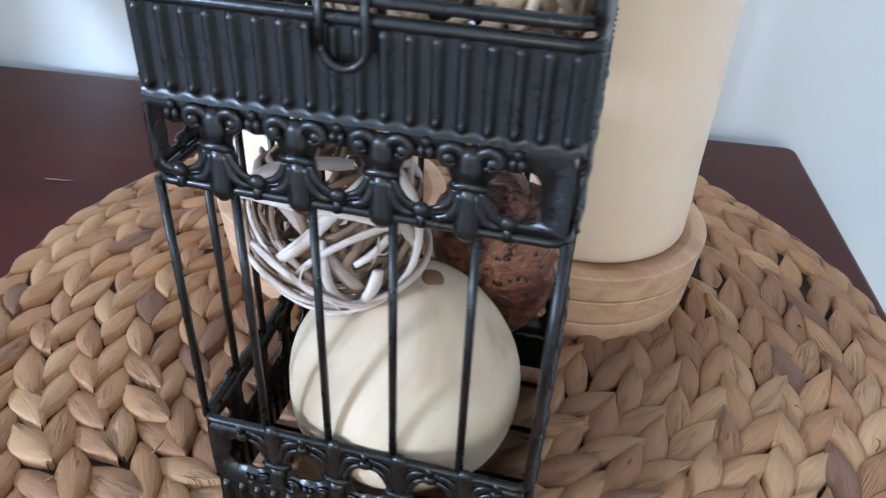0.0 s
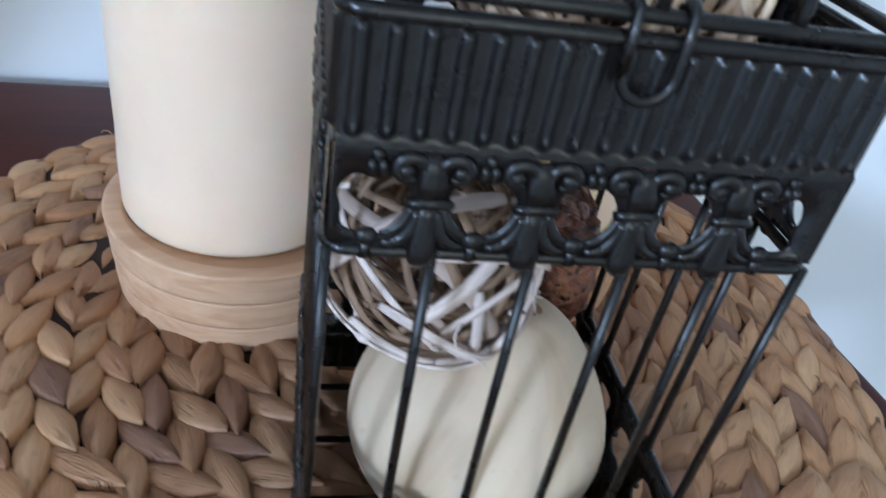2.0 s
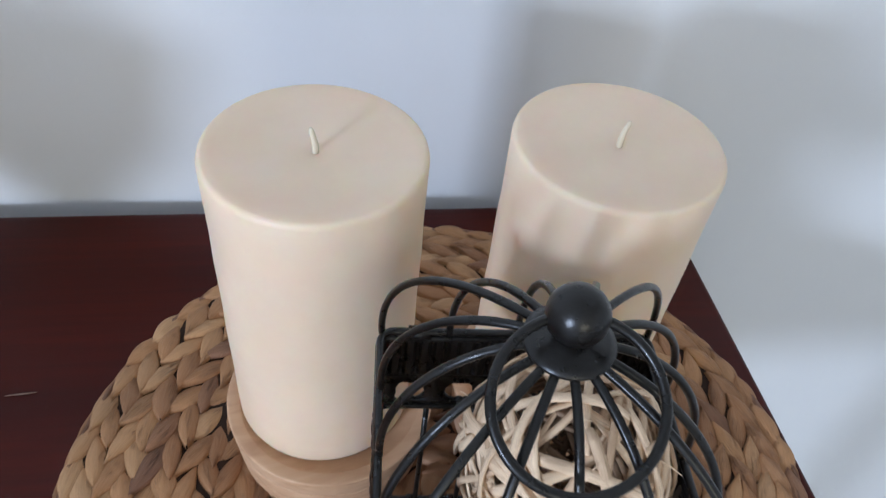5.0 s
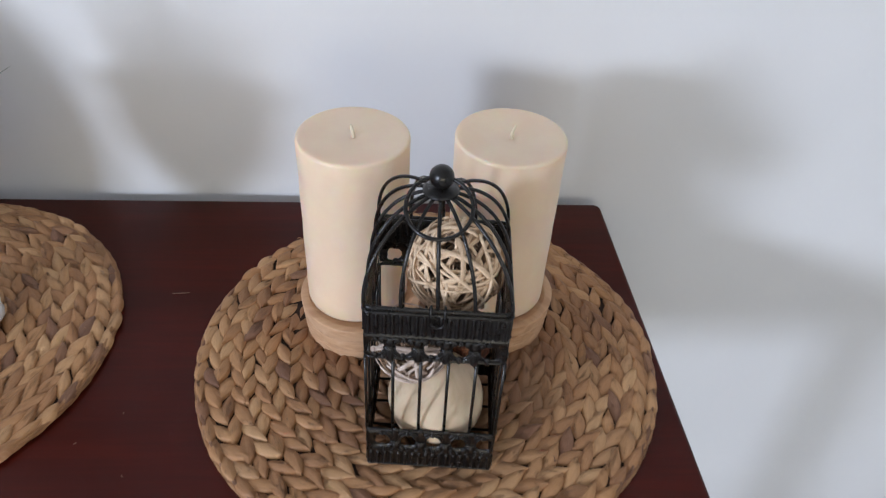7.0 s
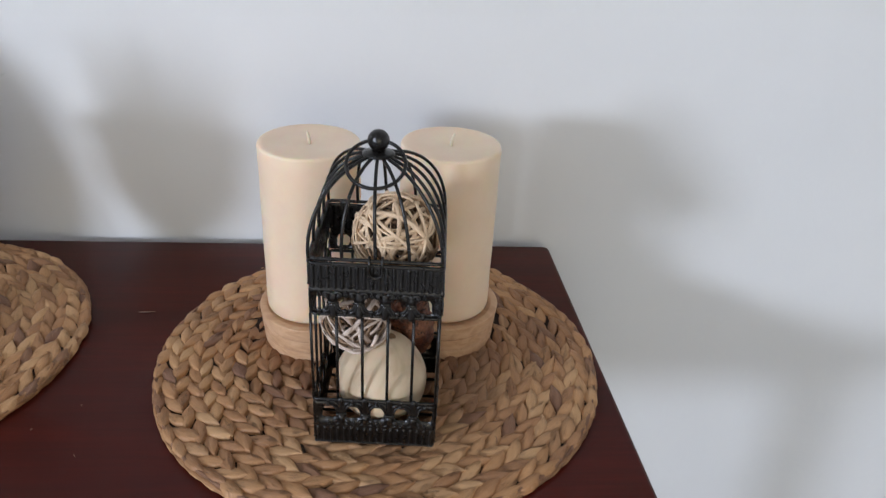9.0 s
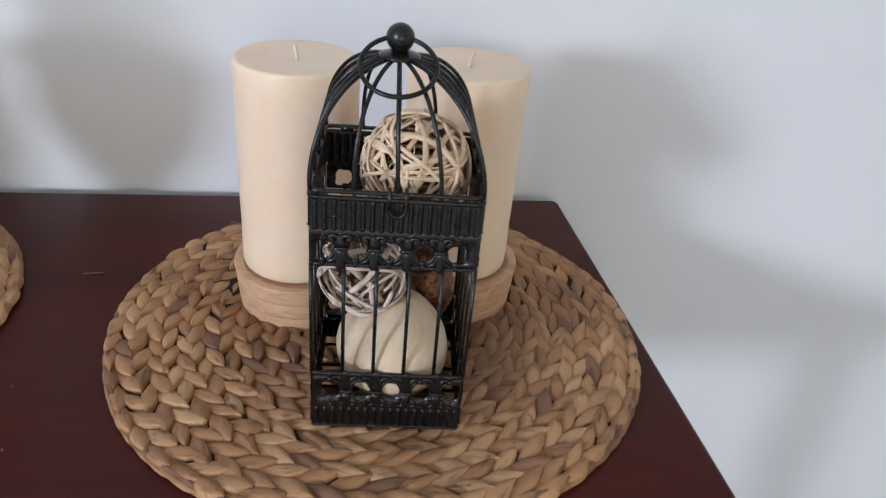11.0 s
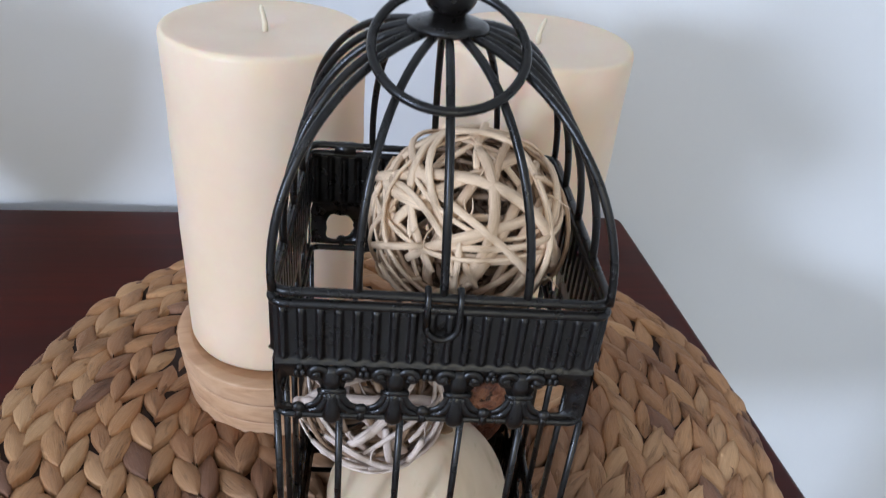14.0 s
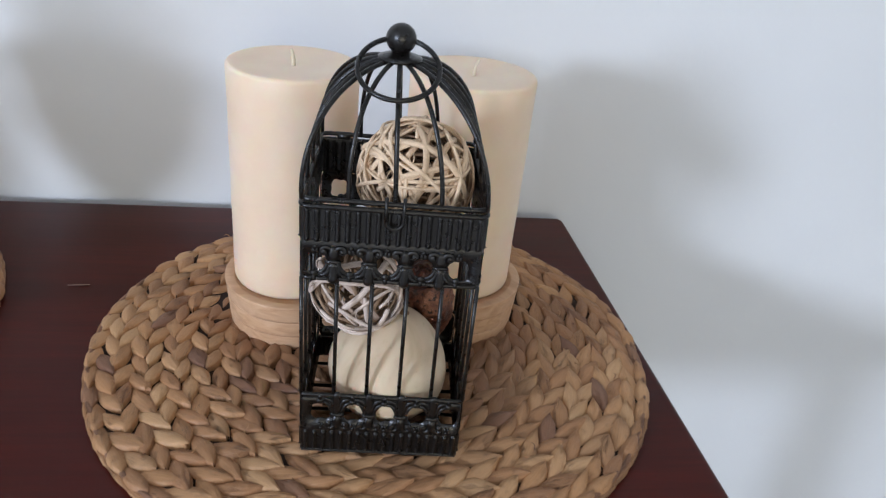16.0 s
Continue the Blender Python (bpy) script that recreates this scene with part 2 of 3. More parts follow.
class Shape:
    """Gathers verts, faces and uvs of one mesh."""

    def __init__(self):
        self.v, self.f, self.uv = [], [], []

    def put(self, verts, faces, uvs=None):
        k = len(self.v)
        self.v += [Vector(p) for p in verts]
        self.f += [[k + i for i in f] for f in faces]
        self.uv += list(uvs) if uvs is not None else [(0, 0)] * len(verts)

    def tube(self, pts, r, sides=8, closed=False, flat=1.0, up=None, cap=True):
        pts = [Vector(p) for p in pts]
        n = len(pts)
        rr = r if isinstance(r, (list, tuple)) else [r] * n
        verts, uvs, faces = [], [], []
        normal = None
        run = 0.0
        for i, p in enumerate(pts):
            t = (pts[(i + 1) % n] - pts[i - 1]) if closed else (pts[min(i + 1, n - 1)] - pts[max(i - 1, 0)])
            t.normalize()
            if up is not None:
                normal = Vector(up[i]) if isinstance(up, list) else Vector(up)
            elif normal is None:
                normal = t.orthogonal()
            normal = (normal - t * normal.dot(t)).normalized()
            side = t.cross(normal)
            if i:
                run += (p - pts[i - 1]).length
            for k in range(sides):
                a = 2 * math.pi * k / sides
                verts.append(p + normal * (math.cos(a) * rr[i] * flat) + side * (math.sin(a) * rr[i]))
                uvs.append((run * 30, k / sides))
        for i in range(n if closed else n - 1):
            for k in range(sides):
                a, b = i * sides, ((i + 1) % n) * sides
                faces.append((a + k, b + k, b + (k + 1) % sides, a + (k + 1) % sides))
        if cap and not closed:
            faces.append(tuple(range(sides)))
            faces.append(tuple(range((n - 1) * sides + sides - 1, (n - 1) * sides - 1, -1)))
        self.put(verts, faces, uvs)

    def ball(self, c, r, seg=10, rings=6):
        rx, ry, rz = r if isinstance(r, (list, tuple)) else (r, r, r)
        c = Vector(c)
        verts = [c + Vector((0, 0, rz))]
        for i in range(1, rings):
            a = math.pi * i / rings
            for k in range(seg):
                b = 2 * math.pi * k / seg
                verts.append(c + Vector((rx * math.sin(a) * math.cos(b), ry * math.sin(a) * math.sin(b), rz * math.cos(a))))
        verts.append(c - Vector((0, 0, rz)))
        faces = [(0, 1 + k, 1 + (k + 1) % seg) for k in range(seg)]
        for i in range(rings - 2):
            for k in range(seg):
                a, b = 1 + i * seg, 1 + (i + 1) * seg
                faces.append((a + k, b + k, b + (k + 1) % seg, a + (k + 1) % seg))
        last = len(verts) - 1
        faces += [(last, 1 + (rings - 2) * seg + (k + 1) % seg, 1 + (rings - 2) * seg + k) for k in range(seg)]
        self.put(verts, faces)

    def lathe(self, profile, seg=64, wobble=0.0):
        verts, faces = [], []
        n = len(profile)
        for k in range(seg):
            a = 2 * math.pi * k / seg
            for r, z in profile:
                q = 1 + wobble * noise.noise((math.cos(a) * 1.3, math.sin(a) * 1.3, z * 14))
                verts.append((r * q * math.cos(a), r * q * math.sin(a), z))
        for k in range(seg):
            a, b = k * n, ((k + 1) % seg) * n
            faces += [(a + i, b + i, b + i + 1, a + i + 1) for i in range(n - 1)]
        self.put(verts, faces)

    def box(self, lo, hi):
        (x0, y0, z0), (x1, y1, z1) = lo, hi
        v = [(x, y, z) for z in (z0, z1) for y in (y0, y1) for x in (x0, x1)]
        self.put(v, [(0, 2, 3, 1), (4, 5, 7, 6), (0, 1, 5, 4), (2, 6, 7, 3), (0, 4, 6, 2), (1, 3, 7, 5)])

    def weld(self):
        """Joins verts that lie in one place, so that neighbouring pieces are one sheet."""
        seen, to = {}, []
        for q in self.v:
            to.append(seen.setdefault(tuple(round(c, 6) for c in q), len(seen)))
        first = {}
        for i, t in enumerate(to):
            first.setdefault(t, i)
        self.v, self.uv = [self.v[first[t]] for t in range(len(seen))], [self.uv[first[t]] for t in range(len(seen))]
        self.f = [f for f in ([to[i] for i in f] for f in self.f) if len(set(f)) == len(f)]

    def mesh(self, name, mat, smooth=True, uv=False):
        return mesh_of(name, self.v, self.f, mat, self.uv if uv else None, smooth)


def part(name, me, parent, m=None, label=""):
    ob = new(name, me)
    ob.parent = parent
    if m is not None:
        ob.matrix_basis = m
    return tagged(ob, label) if label else ob


def thing(name, m, label, category, group="", kind="", data=None):
    ob = new(name, data)
    ob.matrix_world = m
    return tagged(ob, label, category, group, kind)


def bevelled(ob, width, segments=2):
    b = ob.modifiers.new("bevel", "BEVEL")
    b.width, b.segments, b.limit_method = width, segments, "ANGLE"
    return ob


# ---- room ----
TOP = 0.80
FLOOR, CEIL = -0.10, 2.55
X0, X1, Y0, Y1 = -3.2, 2.6, -4.2, 0.29


def plain_wall(name, lo, hi, label):
    s = Shape()
    s.box(lo, hi)
    return tagged(new(name, s.mesh(name, PAINT, False)), label, "wall", kind="structure")


def wall_with_opening(name, lo, hi, axis, a0, a1, z0, z1, label):
    """A wall with one opening through it; axis: 0 when the wall runs along x, 1 along y."""
    s = Shape()

    def piece(p0, p1, q0, q1):
        l, h = list(lo), list(hi)
        l[axis], h[axis], l[2], h[2] = p0, p1, q0, q1
        s.box(l, h)

    piece(lo[axis], a0, lo[2], hi[2]), piece(a1, hi[axis], lo[2], hi[2])
    piece(a0, a1, lo[2], z0), piece(a0, a1, z1, hi[2])
    return tagged(new(name, s.mesh(name, PAINT, False)), label, "wall", kind="structure")


plain_wall("wall_back", (X0 - 0.2, Y1, FLOOR - 0.1), (X1 + 0.2, Y1 + 0.2, CEIL), "white painted plaster wall behind the table")
plain_wall("wall_right", (X1, Y0 - 0.2, FLOOR - 0.1), (X1 + 0.2, Y1, CEIL), "plain white painted side wall")
wall_with_opening("wall_left", (X0 - 0.2, Y0 - 0.2, FLOOR - 0.1), (X0, Y1, CEIL), 1, -3.64, -2.96, 1.54, 2.12, "white painted wall with a window opening")
# this wall's opening is added to let the front fill lamp through
wall_with_opening("wall_front", (X0, Y0 - 0.2, FLOOR - 0.1), (X1, Y0, CEIL), 0, -0.7, 1.1, 0.85, 2.15, "white painted wall with a wide opening added for the fill lamp")
s = Shape()
s.box((X0 - 0.2, Y0 - 0.2, CEIL), (X1 + 0.2, Y1 + 0.2, CEIL + 0.1))
tagged(new("ceiling", s.mesh("ceiling", PAINT, False)), "plain white painted ceiling", "ceiling", kind="structure")


# ---- table ----
def rounded_slab(outline, z0, z1, edge=0.004, steps=4):
    """A slab over a convex outline, its upper and lower edges rounded."""
    s = Shape()
    lower = [(z0 + edge * (1 - math.cos(math.pi / 2 * k / steps)), edge * (1 - math.sin(math.pi / 2 * k / steps))) for k in range(steps + 1)]
    upper = [(z1 - (z - z0), e) for z, e in lower[::-1]]
    prof = lower + upper
    n = len(outline)
    verts, faces = [], []
    for z, e in prof:
        for i, p in enumerate(outline):
            a, b = Vector(outline[i - 1]), Vector(outline[(i + 1) % n])
            t = (b - a).normalized()
            inward = Vector((-t.y, t.x))
            q = Vector(p) + inward * e
            verts.append((q.x, q.y, z))
    for r in range(len(prof) - 1):
        for i in range(n):
            j = (i + 1) % n
            faces.append((r * n + i, r * n + j, (r + 1) * n + j, (r + 1) * n + i))
    faces.append(tuple(range(n))[::-1])
    faces.append(tuple((len(prof) - 1) * n + i for i in range(n)))
    s.put(verts, faces)
    return s


def corner_arc(cx, cy, r, a0, a1, k=6):
    return [(cx + r * math.cos(radians(a0 + (a1 - a0) * i / k)), cy + r * math.sin(radians(a0 + (a1 - a0) * i / k))) for i in range(k + 1)]


BACK, FRONT, LEFT_END = 0.271, -0.25, -1.05
table = thing("console_table", pose(0, 0, 0), "dark red mahogany console table with glossy top against the wall", "table")
r = 0.009
outline = corner_arc(LEFT_END + r, FRONT + r, r, 180, 270) + corner_arc(0.2180 - r, FRONT + r, r, 270, 360) + corner_arc(0.2070 - r, BACK - r, r, 0, 90) + corner_arc(LEFT_END + r, BACK - r, r, 90, 180)
part("tabletop", rounded_slab(outline, TOP - 0.028, TOP).mesh("tabletop", WOOD), table)
for nm, lo, hi in (("apron", (LEFT_END + 0.05, FRONT + 0.02, 0.742), (0.19, FRONT + 0.04, TOP - 0.028)), ("apron", (LEFT_END + 0.05, BACK - 0.05, 0.742), (0.17, BACK - 0.03, TOP - 0.028)),
                   ("side_apron", (0.17, FRONT + 0.04, 0.742), (0.19, BACK - 0.05, TOP - 0.028)), ("side_apron", (LEFT_END + 0.05, FRONT + 0.04, 0.742), (LEFT_END + 0.07, BACK - 0.05, TOP - 0.028))):
    s = Shape()
    s.box(lo, hi)
    bevelled(part(nm, s.mesh(nm, WOOD, False), table), 0.002)
for x, y in ((0.160, FRONT + 0.07), (0.150, BACK - 0.07), (LEFT_END + 0.09, FRONT + 0.07), (LEFT_END + 0.09, BACK - 0.07)):
    s = Shape()
    a, b = 0.022, 0.015
    v = [(x + sx * a, y + sy * a, TOP - 0.028) for sx, sy in ((-1, -1), (1, -1), (1, 1), (-1, 1))] + [(x + sx * b, y + sy * b, FLOOR) for sx, sy in ((-1, -1), (1, -1), (1, 1), (-1, 1))]
    s.put(v, [(0, 1, 2, 3), (7, 6, 5, 4), (0, 4, 5, 1), (1, 5, 6, 2), (2, 6, 7, 3), (3, 7, 4, 0)])
    bevelled(part("leg", s.mesh("leg", WOOD, False), table), 0.003)


# ---- candles on turned wooden bases ----
def candle_holder(x, y, turn):
    z0, rr = 0.8020, 0.0554
    base = thing("candle_base", pose(x, y, z0, 0, 0, turn), "turned pale pine candle base with two grooves on the woven mat", "candle holder", "candle bases")
    discs = (("foot_disc", 0.0, 0.0126), ("middle_disc", 0.0132, 0.0256), ("top_disc", 0.0262, 0.0392))
    for name, a, b in discs:
        out = lambda z: 0.0517 + (rr - 0.0517) * z / 0.0392
        prof = [(0, a), (out(a) - 0.004, a), (out(a) - 0.0003, a), (out(a), a + 0.0003), (out(a), a + 0.0010), (out(b), b - 0.0012), (out(b), b - 0.0004)]
        if name == "top_disc":
            prof += [(rr - 0.0004, b - 0.0001), (rr - 0.0014, b), (0.0490, b), (0.0480, b - 0.0004), (0.0474, b - 0.0014), (0, b - 0.0018)]
        else:
            # the narrow groove up to the next disc
            prof += [(out(b) - 0.0003, b), (out(b) - 0.0012, b), (out(b) - 0.0022, b + 0.0001), (out(b) - 0.0022, b + 0.0005), (0, b + 0.0005)]
        s = Shape()
        s.lathe(prof, 72, 0.003)
        part(name, s.mesh(name, PINE), base)
    return base


def candle(x, y, turn, lean, label):
    z0, h, r0, r1 = 0.8395, 0.1658, 0.0453, 0.0455
    prof = [(0, 0), (r0 - 0.003, 0), (r0 - 0.0008, 0.0008), (r0, 0.003)]
    prof += [(r0 + (r1 - r0) * k / 10 + 0.0002 * math.sin(k * 2.1), 0.003 + (h - 0.006) * k / 10) for k in range(1, 11)]
    prof += [(r1 - 0.0003, h - 0.0012), (r1 - 0.0010, h - 0.0003), (r1 - 0.0022, h), (r1 - 0.006, h - 0.0005), (0.022, h - 0.0012), (0.008, h - 0.0016), (0.003, h - 0.0026), (0, h - 0.0028)]
    s = Shape()
    s.lathe(prof, 80, 0.004)
    c = thing("pillar_candle", pose(x, y, z0, 0, 0, turn), label, "candle", "pillar candles")
    part("wax_body", s.mesh("wax_body", WAX), c)
    s = Shape()
    s.tube([(0, 0, h - 0.006), (0.0002, 0, h + 0.001), (lean * 0.0007, 0.0003, h + 0.004), (lean * 0.002, 0.0005, h + 0.0075), (lean * 0.0024, 0.0005, h + 0.0088)], [0.0014, 0.0014, 0.0012, 0.0011, 0.0006], 7)
    part("wick", s.mesh("wick", WICK), c, label="short unburnt cotton wick")
    return c


candle_holder(-0.0658, 0.0780, 10)
candle_holder(0.0572, 0.0818, 130)
candle(-0.0690, 0.0818, 0, -0.6, "cream pillar candle with unburnt wick on a pine base")
candle(0.0576, 0.0842, 25, 1.4, "cream pillar candle with bent wick on a pine base")


# ---- birdcage ----
A = 0.0474                    # half the cage's width
CB, CL, CU, CR = 0.8132, 0.8573, 0.9368, 0.9807   # base, lower rim, foot of the upper band, upper rim
cage = thing("birdcage_lantern", pose(-0.0040, -0.0453, 0, 0, 0, -4.85), "small black painted metal birdcage lantern with domed lid on the mat", "birdcage")
QUARTERS = [pose(0, 0, 0, 0, 0, 90 * k) for k in range(4)]


FORWARD = 0.0008               # the pierced panels stand level with the lip of the fluted ones


def fluted(z0, z1, ribs=18):
    """A pressed sheet with broad upright ribs, each ending in a small bead over a rolled lip."""
    s = Shape()
    nx, nz = ribs * 12, 30
    for back in (0, 1):
        verts, faces = [], []
        for j in range(nz + 1):
            f = j / nz
            z = z0 + (z1 - z0) * f
            fade = min(1, max(0, min((f - 0.10) / 0.05, (0.93 - f) / 0.06)))
            lip = 0.0010 * math.exp(-(f / 0.04) ** 2) + 0.0009 * math.exp(-((f - 0.985) / 0.03) ** 2)
            for i in range(nx + 1):
                u = -A + 2 * A * i / nx
                c = 0.5 + 0.5 * math.cos(2 * math.pi * (i / 12) + math.pi)
                top = min(1, max(0, (c - 0.46) / 0.40))
                bead = 0.0024 * math.exp(-((f - 0.14) / 0.05) ** 2) * c ** 3
                lift = max(0.0015 * fade * top * top * (3 - 2 * top), bead)
                verts.append((u, -(A + max(lift, lip)) + 0.0007 * back, z))
        w = nx + 1
        for j in range(nz):
            for i in range(nx):
                q = (j * w + i, j * w + i + 1, (j + 1) * w + i + 1, (j + 1) * w + i)
                faces.append(q if not back else q[::-1])
        s.put(verts, faces)
    return s


def filigree(z0, z1, flip, phase, units=5):
    """Pierced scrollwork: round holes between fleur columns, with curls, beads and a flared foot."""
    s = Shape()
    p, h = 2 * A / units, z1 - z0
    low = 0.085 * h  # a slit stays open between the scrolls and the rail

    def at(u, v, w=0.0):
        return (-A + min(max(u, 0.0), 2 * A), -(A + FORWARD + w), z1 - v if flip else z0 + v)

    def hole_at(a, k, grow):
        q = grow * (1 - 0.09 * math.cos(4 * a) + 0.05 * math.sin(3 * a + k) + 0.04 * math.sin(7 * a))
        return q * math.cos(a) * 1.04, q * math.sin(a) * 1.08

    for k in range(units):
        n = 32
        cx, cy = p * (k + phase), 0.47 * h
        left, right = (cx if k == 0 else p / 2), (2 * A - cx if k == units - 1 else p / 2)
        for w, order in ((0.0, 1), (-0.0007, -1)):
            hole, rim = [], []
            for i in range(n):
                a = 2 * math.pi * i / n
                x, y = hole_at(a, k, 0.0059)
                hole.append(at(cx + x, cy + y, w))
                m = max(abs(math.cos(a)) / (right if math.cos(a) > 0 else left), abs(math.sin(a)) / ((h - cy) if math.sin(a) > 0 else cy - low))
                rim.append(at(cx + math.cos(a) / m, cy + math.sin(a) / m, w))
            faces = [(i, (i + 1) % n, n + (i + 1) % n, n + i) for i in range(n)]
            s.put(hole + rim, faces if order > 0 else [f[::-1] for f in faces])
        # the sheet's thickness round the hole
        front, back = len(s.v) - 4 * n, len(s.v) - 2 * n
        s.f += [[front + i, back + i, back + (i + 1) % n, front + (i + 1) % n] for i in range(n)]
        s.f += [[front + n + i, front + n + i + 1, back + n + i + 1, back + n + i] for i in range(n // 2, n - 1) if abs(math.sin(2 * math.pi * (i + 0.5) / n)) > 0.75]
    s.weld()
    return s


def relief_point(z0, z1, flip):
    return lambda du, v, w=0.0: (du, -(A + FORWARD + 0.6 * w), z1 - v if flip else z0 + v)


def knot(z0, z1, flip):
    """The ball knot at the foot of a hole."""
    s, at, h = Shape(), relief_point(z0, z1, flip), z1 - z0
    s.ball(at(-0.0006, 0.17 * h, 0.0005), (0.0021, 0.0013, 0.0019), 12, 8)
    s.tube([at(-0.0006, 0.14 * h, 0.0003), at(-0.0006, 0.05 * h, 0.0003), at(-0.0006, -0.0004, 0.0002)], [0.0012, 0.0011, 0.0016], 7)
    return s


def beads(z0, z1, flip):
    """Three beads over a hole."""
    s, at, h = Shape(), relief_point(z0, z1, flip), z1 - z0
    for du in (-0.0009, 0.0009):
        s.ball(at(du, 0.85 * h, 0.0006), (0.0010, 0.0010, 0.0015), 9, 6)
    s.ball(at(0, 0.95 * h, 0.0003), (0.0012, 0.0009, 0.0013), 8, 5)
    return s


def fleur(z0, z1, flip):
    """The column: a collar and a long leaf with a rounded tip."""
    s, at, h = Shape(), relief_point(z0, z1, flip), z1 - z0
    s.tube([at(0, v * h, w) for v, w in ((0.97, 0.0002), (0.86, 0.0005), (0.72, 0.0007), (0.55, 0.0008))], [0.0014, 0.0024, 0.0028, 0.0022], 10, flat=0.42, up=(0, -1, 0))
    s.tube([at(0, v, w) for v, w in ((0.56 * h, 0.0008), (0.36 * h, 0.0008), (0.18 * h, 0.0009), (0.04 * h, 0.0010), (-0.0012, 0.0010), (-0.0026, 0.0006))], [0.0014, 0.0020, 0.0025, 0.0029, 0.0025, 0.0012], 10, flat=0.42, up=(0, -1, 0))
    s.tube([at(du, 0.53 * h + dv, w) for du, dv, w in ((-0.0042, -0.0004, 0.0003), (-0.0025, 0.0, 0.0008), (0, 0.0003, 0.0010), (0.0025, 0.0, 0.0008), (0.0042, -0.0004, 0.0003))], [0.0008, 0.0012, 0.0013, 0.0012, 0.0008], 8)
    return s


def volute(z0, z1, flip, side):
    """One curl at the head of a column, with its eye."""
    s, at, h = Shape(), relief_point(z0, z1, flip), z1 - z0
    pts = []
    for i in range(16):
        a = radians(215 - 23 * i)
        rad = 0.0030 * (1 - 0.034 * i)
        pts.append(at(side * (0.0041 + rad * math.cos(a)), 0.83 * h + h / 0.0205 * rad * math.sin(a) * 0.95, 0.0006 + 0.00003 * i))
    s.tube(pts, [0.0007 + 0.0007 * math.sin(math.pi * min(1, (i + 2) / 16)) for i in range(16)], 7, flat=0.6, up=(0, -1, 0))
    s.ball(at(side * 0.0047, 0.82 * h, 0.0007), (0.0016, 0.0010, 0.0016), 9, 6)
    return s


def side_leaf(z0, z1, flip, side, low):
    """One curved leaf beside the foot of a column."""
    s, at, h = Shape(), relief_point(z0, z1, flip), z1 - z0
    ends, thick = (((0.0016, 0.46), (0.0020, 0.24), (0.0032, 0.09), (0.0076, 0.10)), 0.0013) if low else (((0.0026, 0.50), (0.0034, 0.34), (0.0046, 0.22), (0.0080, 0.20)), 0.0011)
    leaf = []
    for i in range(9):
        f = i / 8
        w = ((1 - f) ** 3, 3 * f * (1 - f) ** 2, 3 * f * f * (1 - f), f ** 3)
        leaf.append(at(side * sum(a * e[0] for a, e in zip(w, ends)), h * sum(a * e[1] for a, e in zip(w, ends)), 0.0005))
    s.tube(leaf, [thick * (0.5 + 0.6 * math.sin(math.pi * (0.15 + 0.8 * i / 8))) for i in range(9)], 7, flat=0.6, up=(0, -1, 0))
    return s


FLUTE_UP, FLUTE_LOW = fluted(CU + 0.0205, CR - 0.0005).mesh("fluted_panel", CAGE), fluted(CB, CB + 0.0175).mesh("base_fluted_panel", CAGE)
for q in QUARTERS:
    part("fluted_panel", FLUTE_UP, cage, q)
    part("base_fluted_panel", FLUTE_LOW, cage, q)
for name, z0, z1, flip, phase in (("filigree_panel", CU, CU + 0.0205, False, 0.38), ("base_filigree_panel", CB + 0.0175, CL, True, 0.62)):
    plate = filigree(z0, z1, flip, phase).mesh(name, CAGE)
    column = fleur(z0, z1, flip).mesh("fleur", CAGE)
    curls = {side: volute(z0, z1, flip, side).mesh("volute", CAGE) for side in (-1, 1)}
    leaves = {(side, low): side_leaf(z0, z1, flip, side, low).mesh("side_leaf", CAGE) for side in (-1, 1) for low in (0, 1)}
    ball, drops = knot(z0, z1, flip).mesh("knot", CAGE), beads(z0, z1, flip).mesh("trefoil", CAGE)
    pitch = 2 * A / 5
    for q in QUARTERS:
        panel = part(name, plate, cage, q)
        for k in range(5):
            part("knot", ball, panel, pose(-A + pitch * (k + phase), 0, 0))
            part("trefoil", drops, panel, pose(-A + pitch * (k + phase), 0, 0))
        for k in range(-1, 5):
            u = pitch * (k + phase + 0.5)
            if 0.0045 < u < 2 * A - 0.0045:
                here = pose(-A + u, 0, 0)
                part("fleur", column, panel, here)
                for side in (-1, 1):
                    if 0.006 < u + side * 0.008 < 2 * A - 0.006 or (side < 0) == (u > A):
                        part("volute", curls[side], panel, here)
                        part("side_leaf", leaves[side, 0], panel, here)
                        part("side_leaf", leaves[side, 1], panel, here)


def square_ring(half, z, r, round_by=0.004):
    pts = []
    for cx, cy, a0 in ((1, 1, 0), (-1, 1, 90), (-1, -1, 180), (1, -1, 270)):
        pts += [(x, y, z) for x, y in corner_arc(cx * (half - round_by), cy * (half - round_by), round_by, a0, a0 + 90, 5)]
    s = Shape()
    s.tube(pts, r, 8, closed=True, up=(0, 0, 1))
    return s


part("lower_rim", square_ring(A + 0.0008, CL, 0.0013).mesh("lower_rim", CAGE), cage)
part("middle_rail", square_ring(A + 0.0002, CU, 0.0013).mesh("middle_rail", CAGE), cage)
part("upper_rim", square_ring(A + 0.0006, CR - 0.0014, 0.0015).mesh("upper_rim", CAGE), cage)
part("foot_rim", square_ring(A + 0.0002, CB + 0.0008, 0.0008, 0.002).mesh("foot_rim", CAGE), cage)
s = Shape()
s.tube([(-A + 0.0005, 0, CB + 0.0016), (0, 0, CB + 0.0016), (A - 0.0005, 0, CB + 0.0016)], 0.0012, 8)
WIRE = s.mesh("floor_wire", CAGE)
for k in range(4):
    part("floor_wire", WIRE, cage, pose(0, -A + 2 * A * (k + 0.5) / 4, 0))
s = Shape()
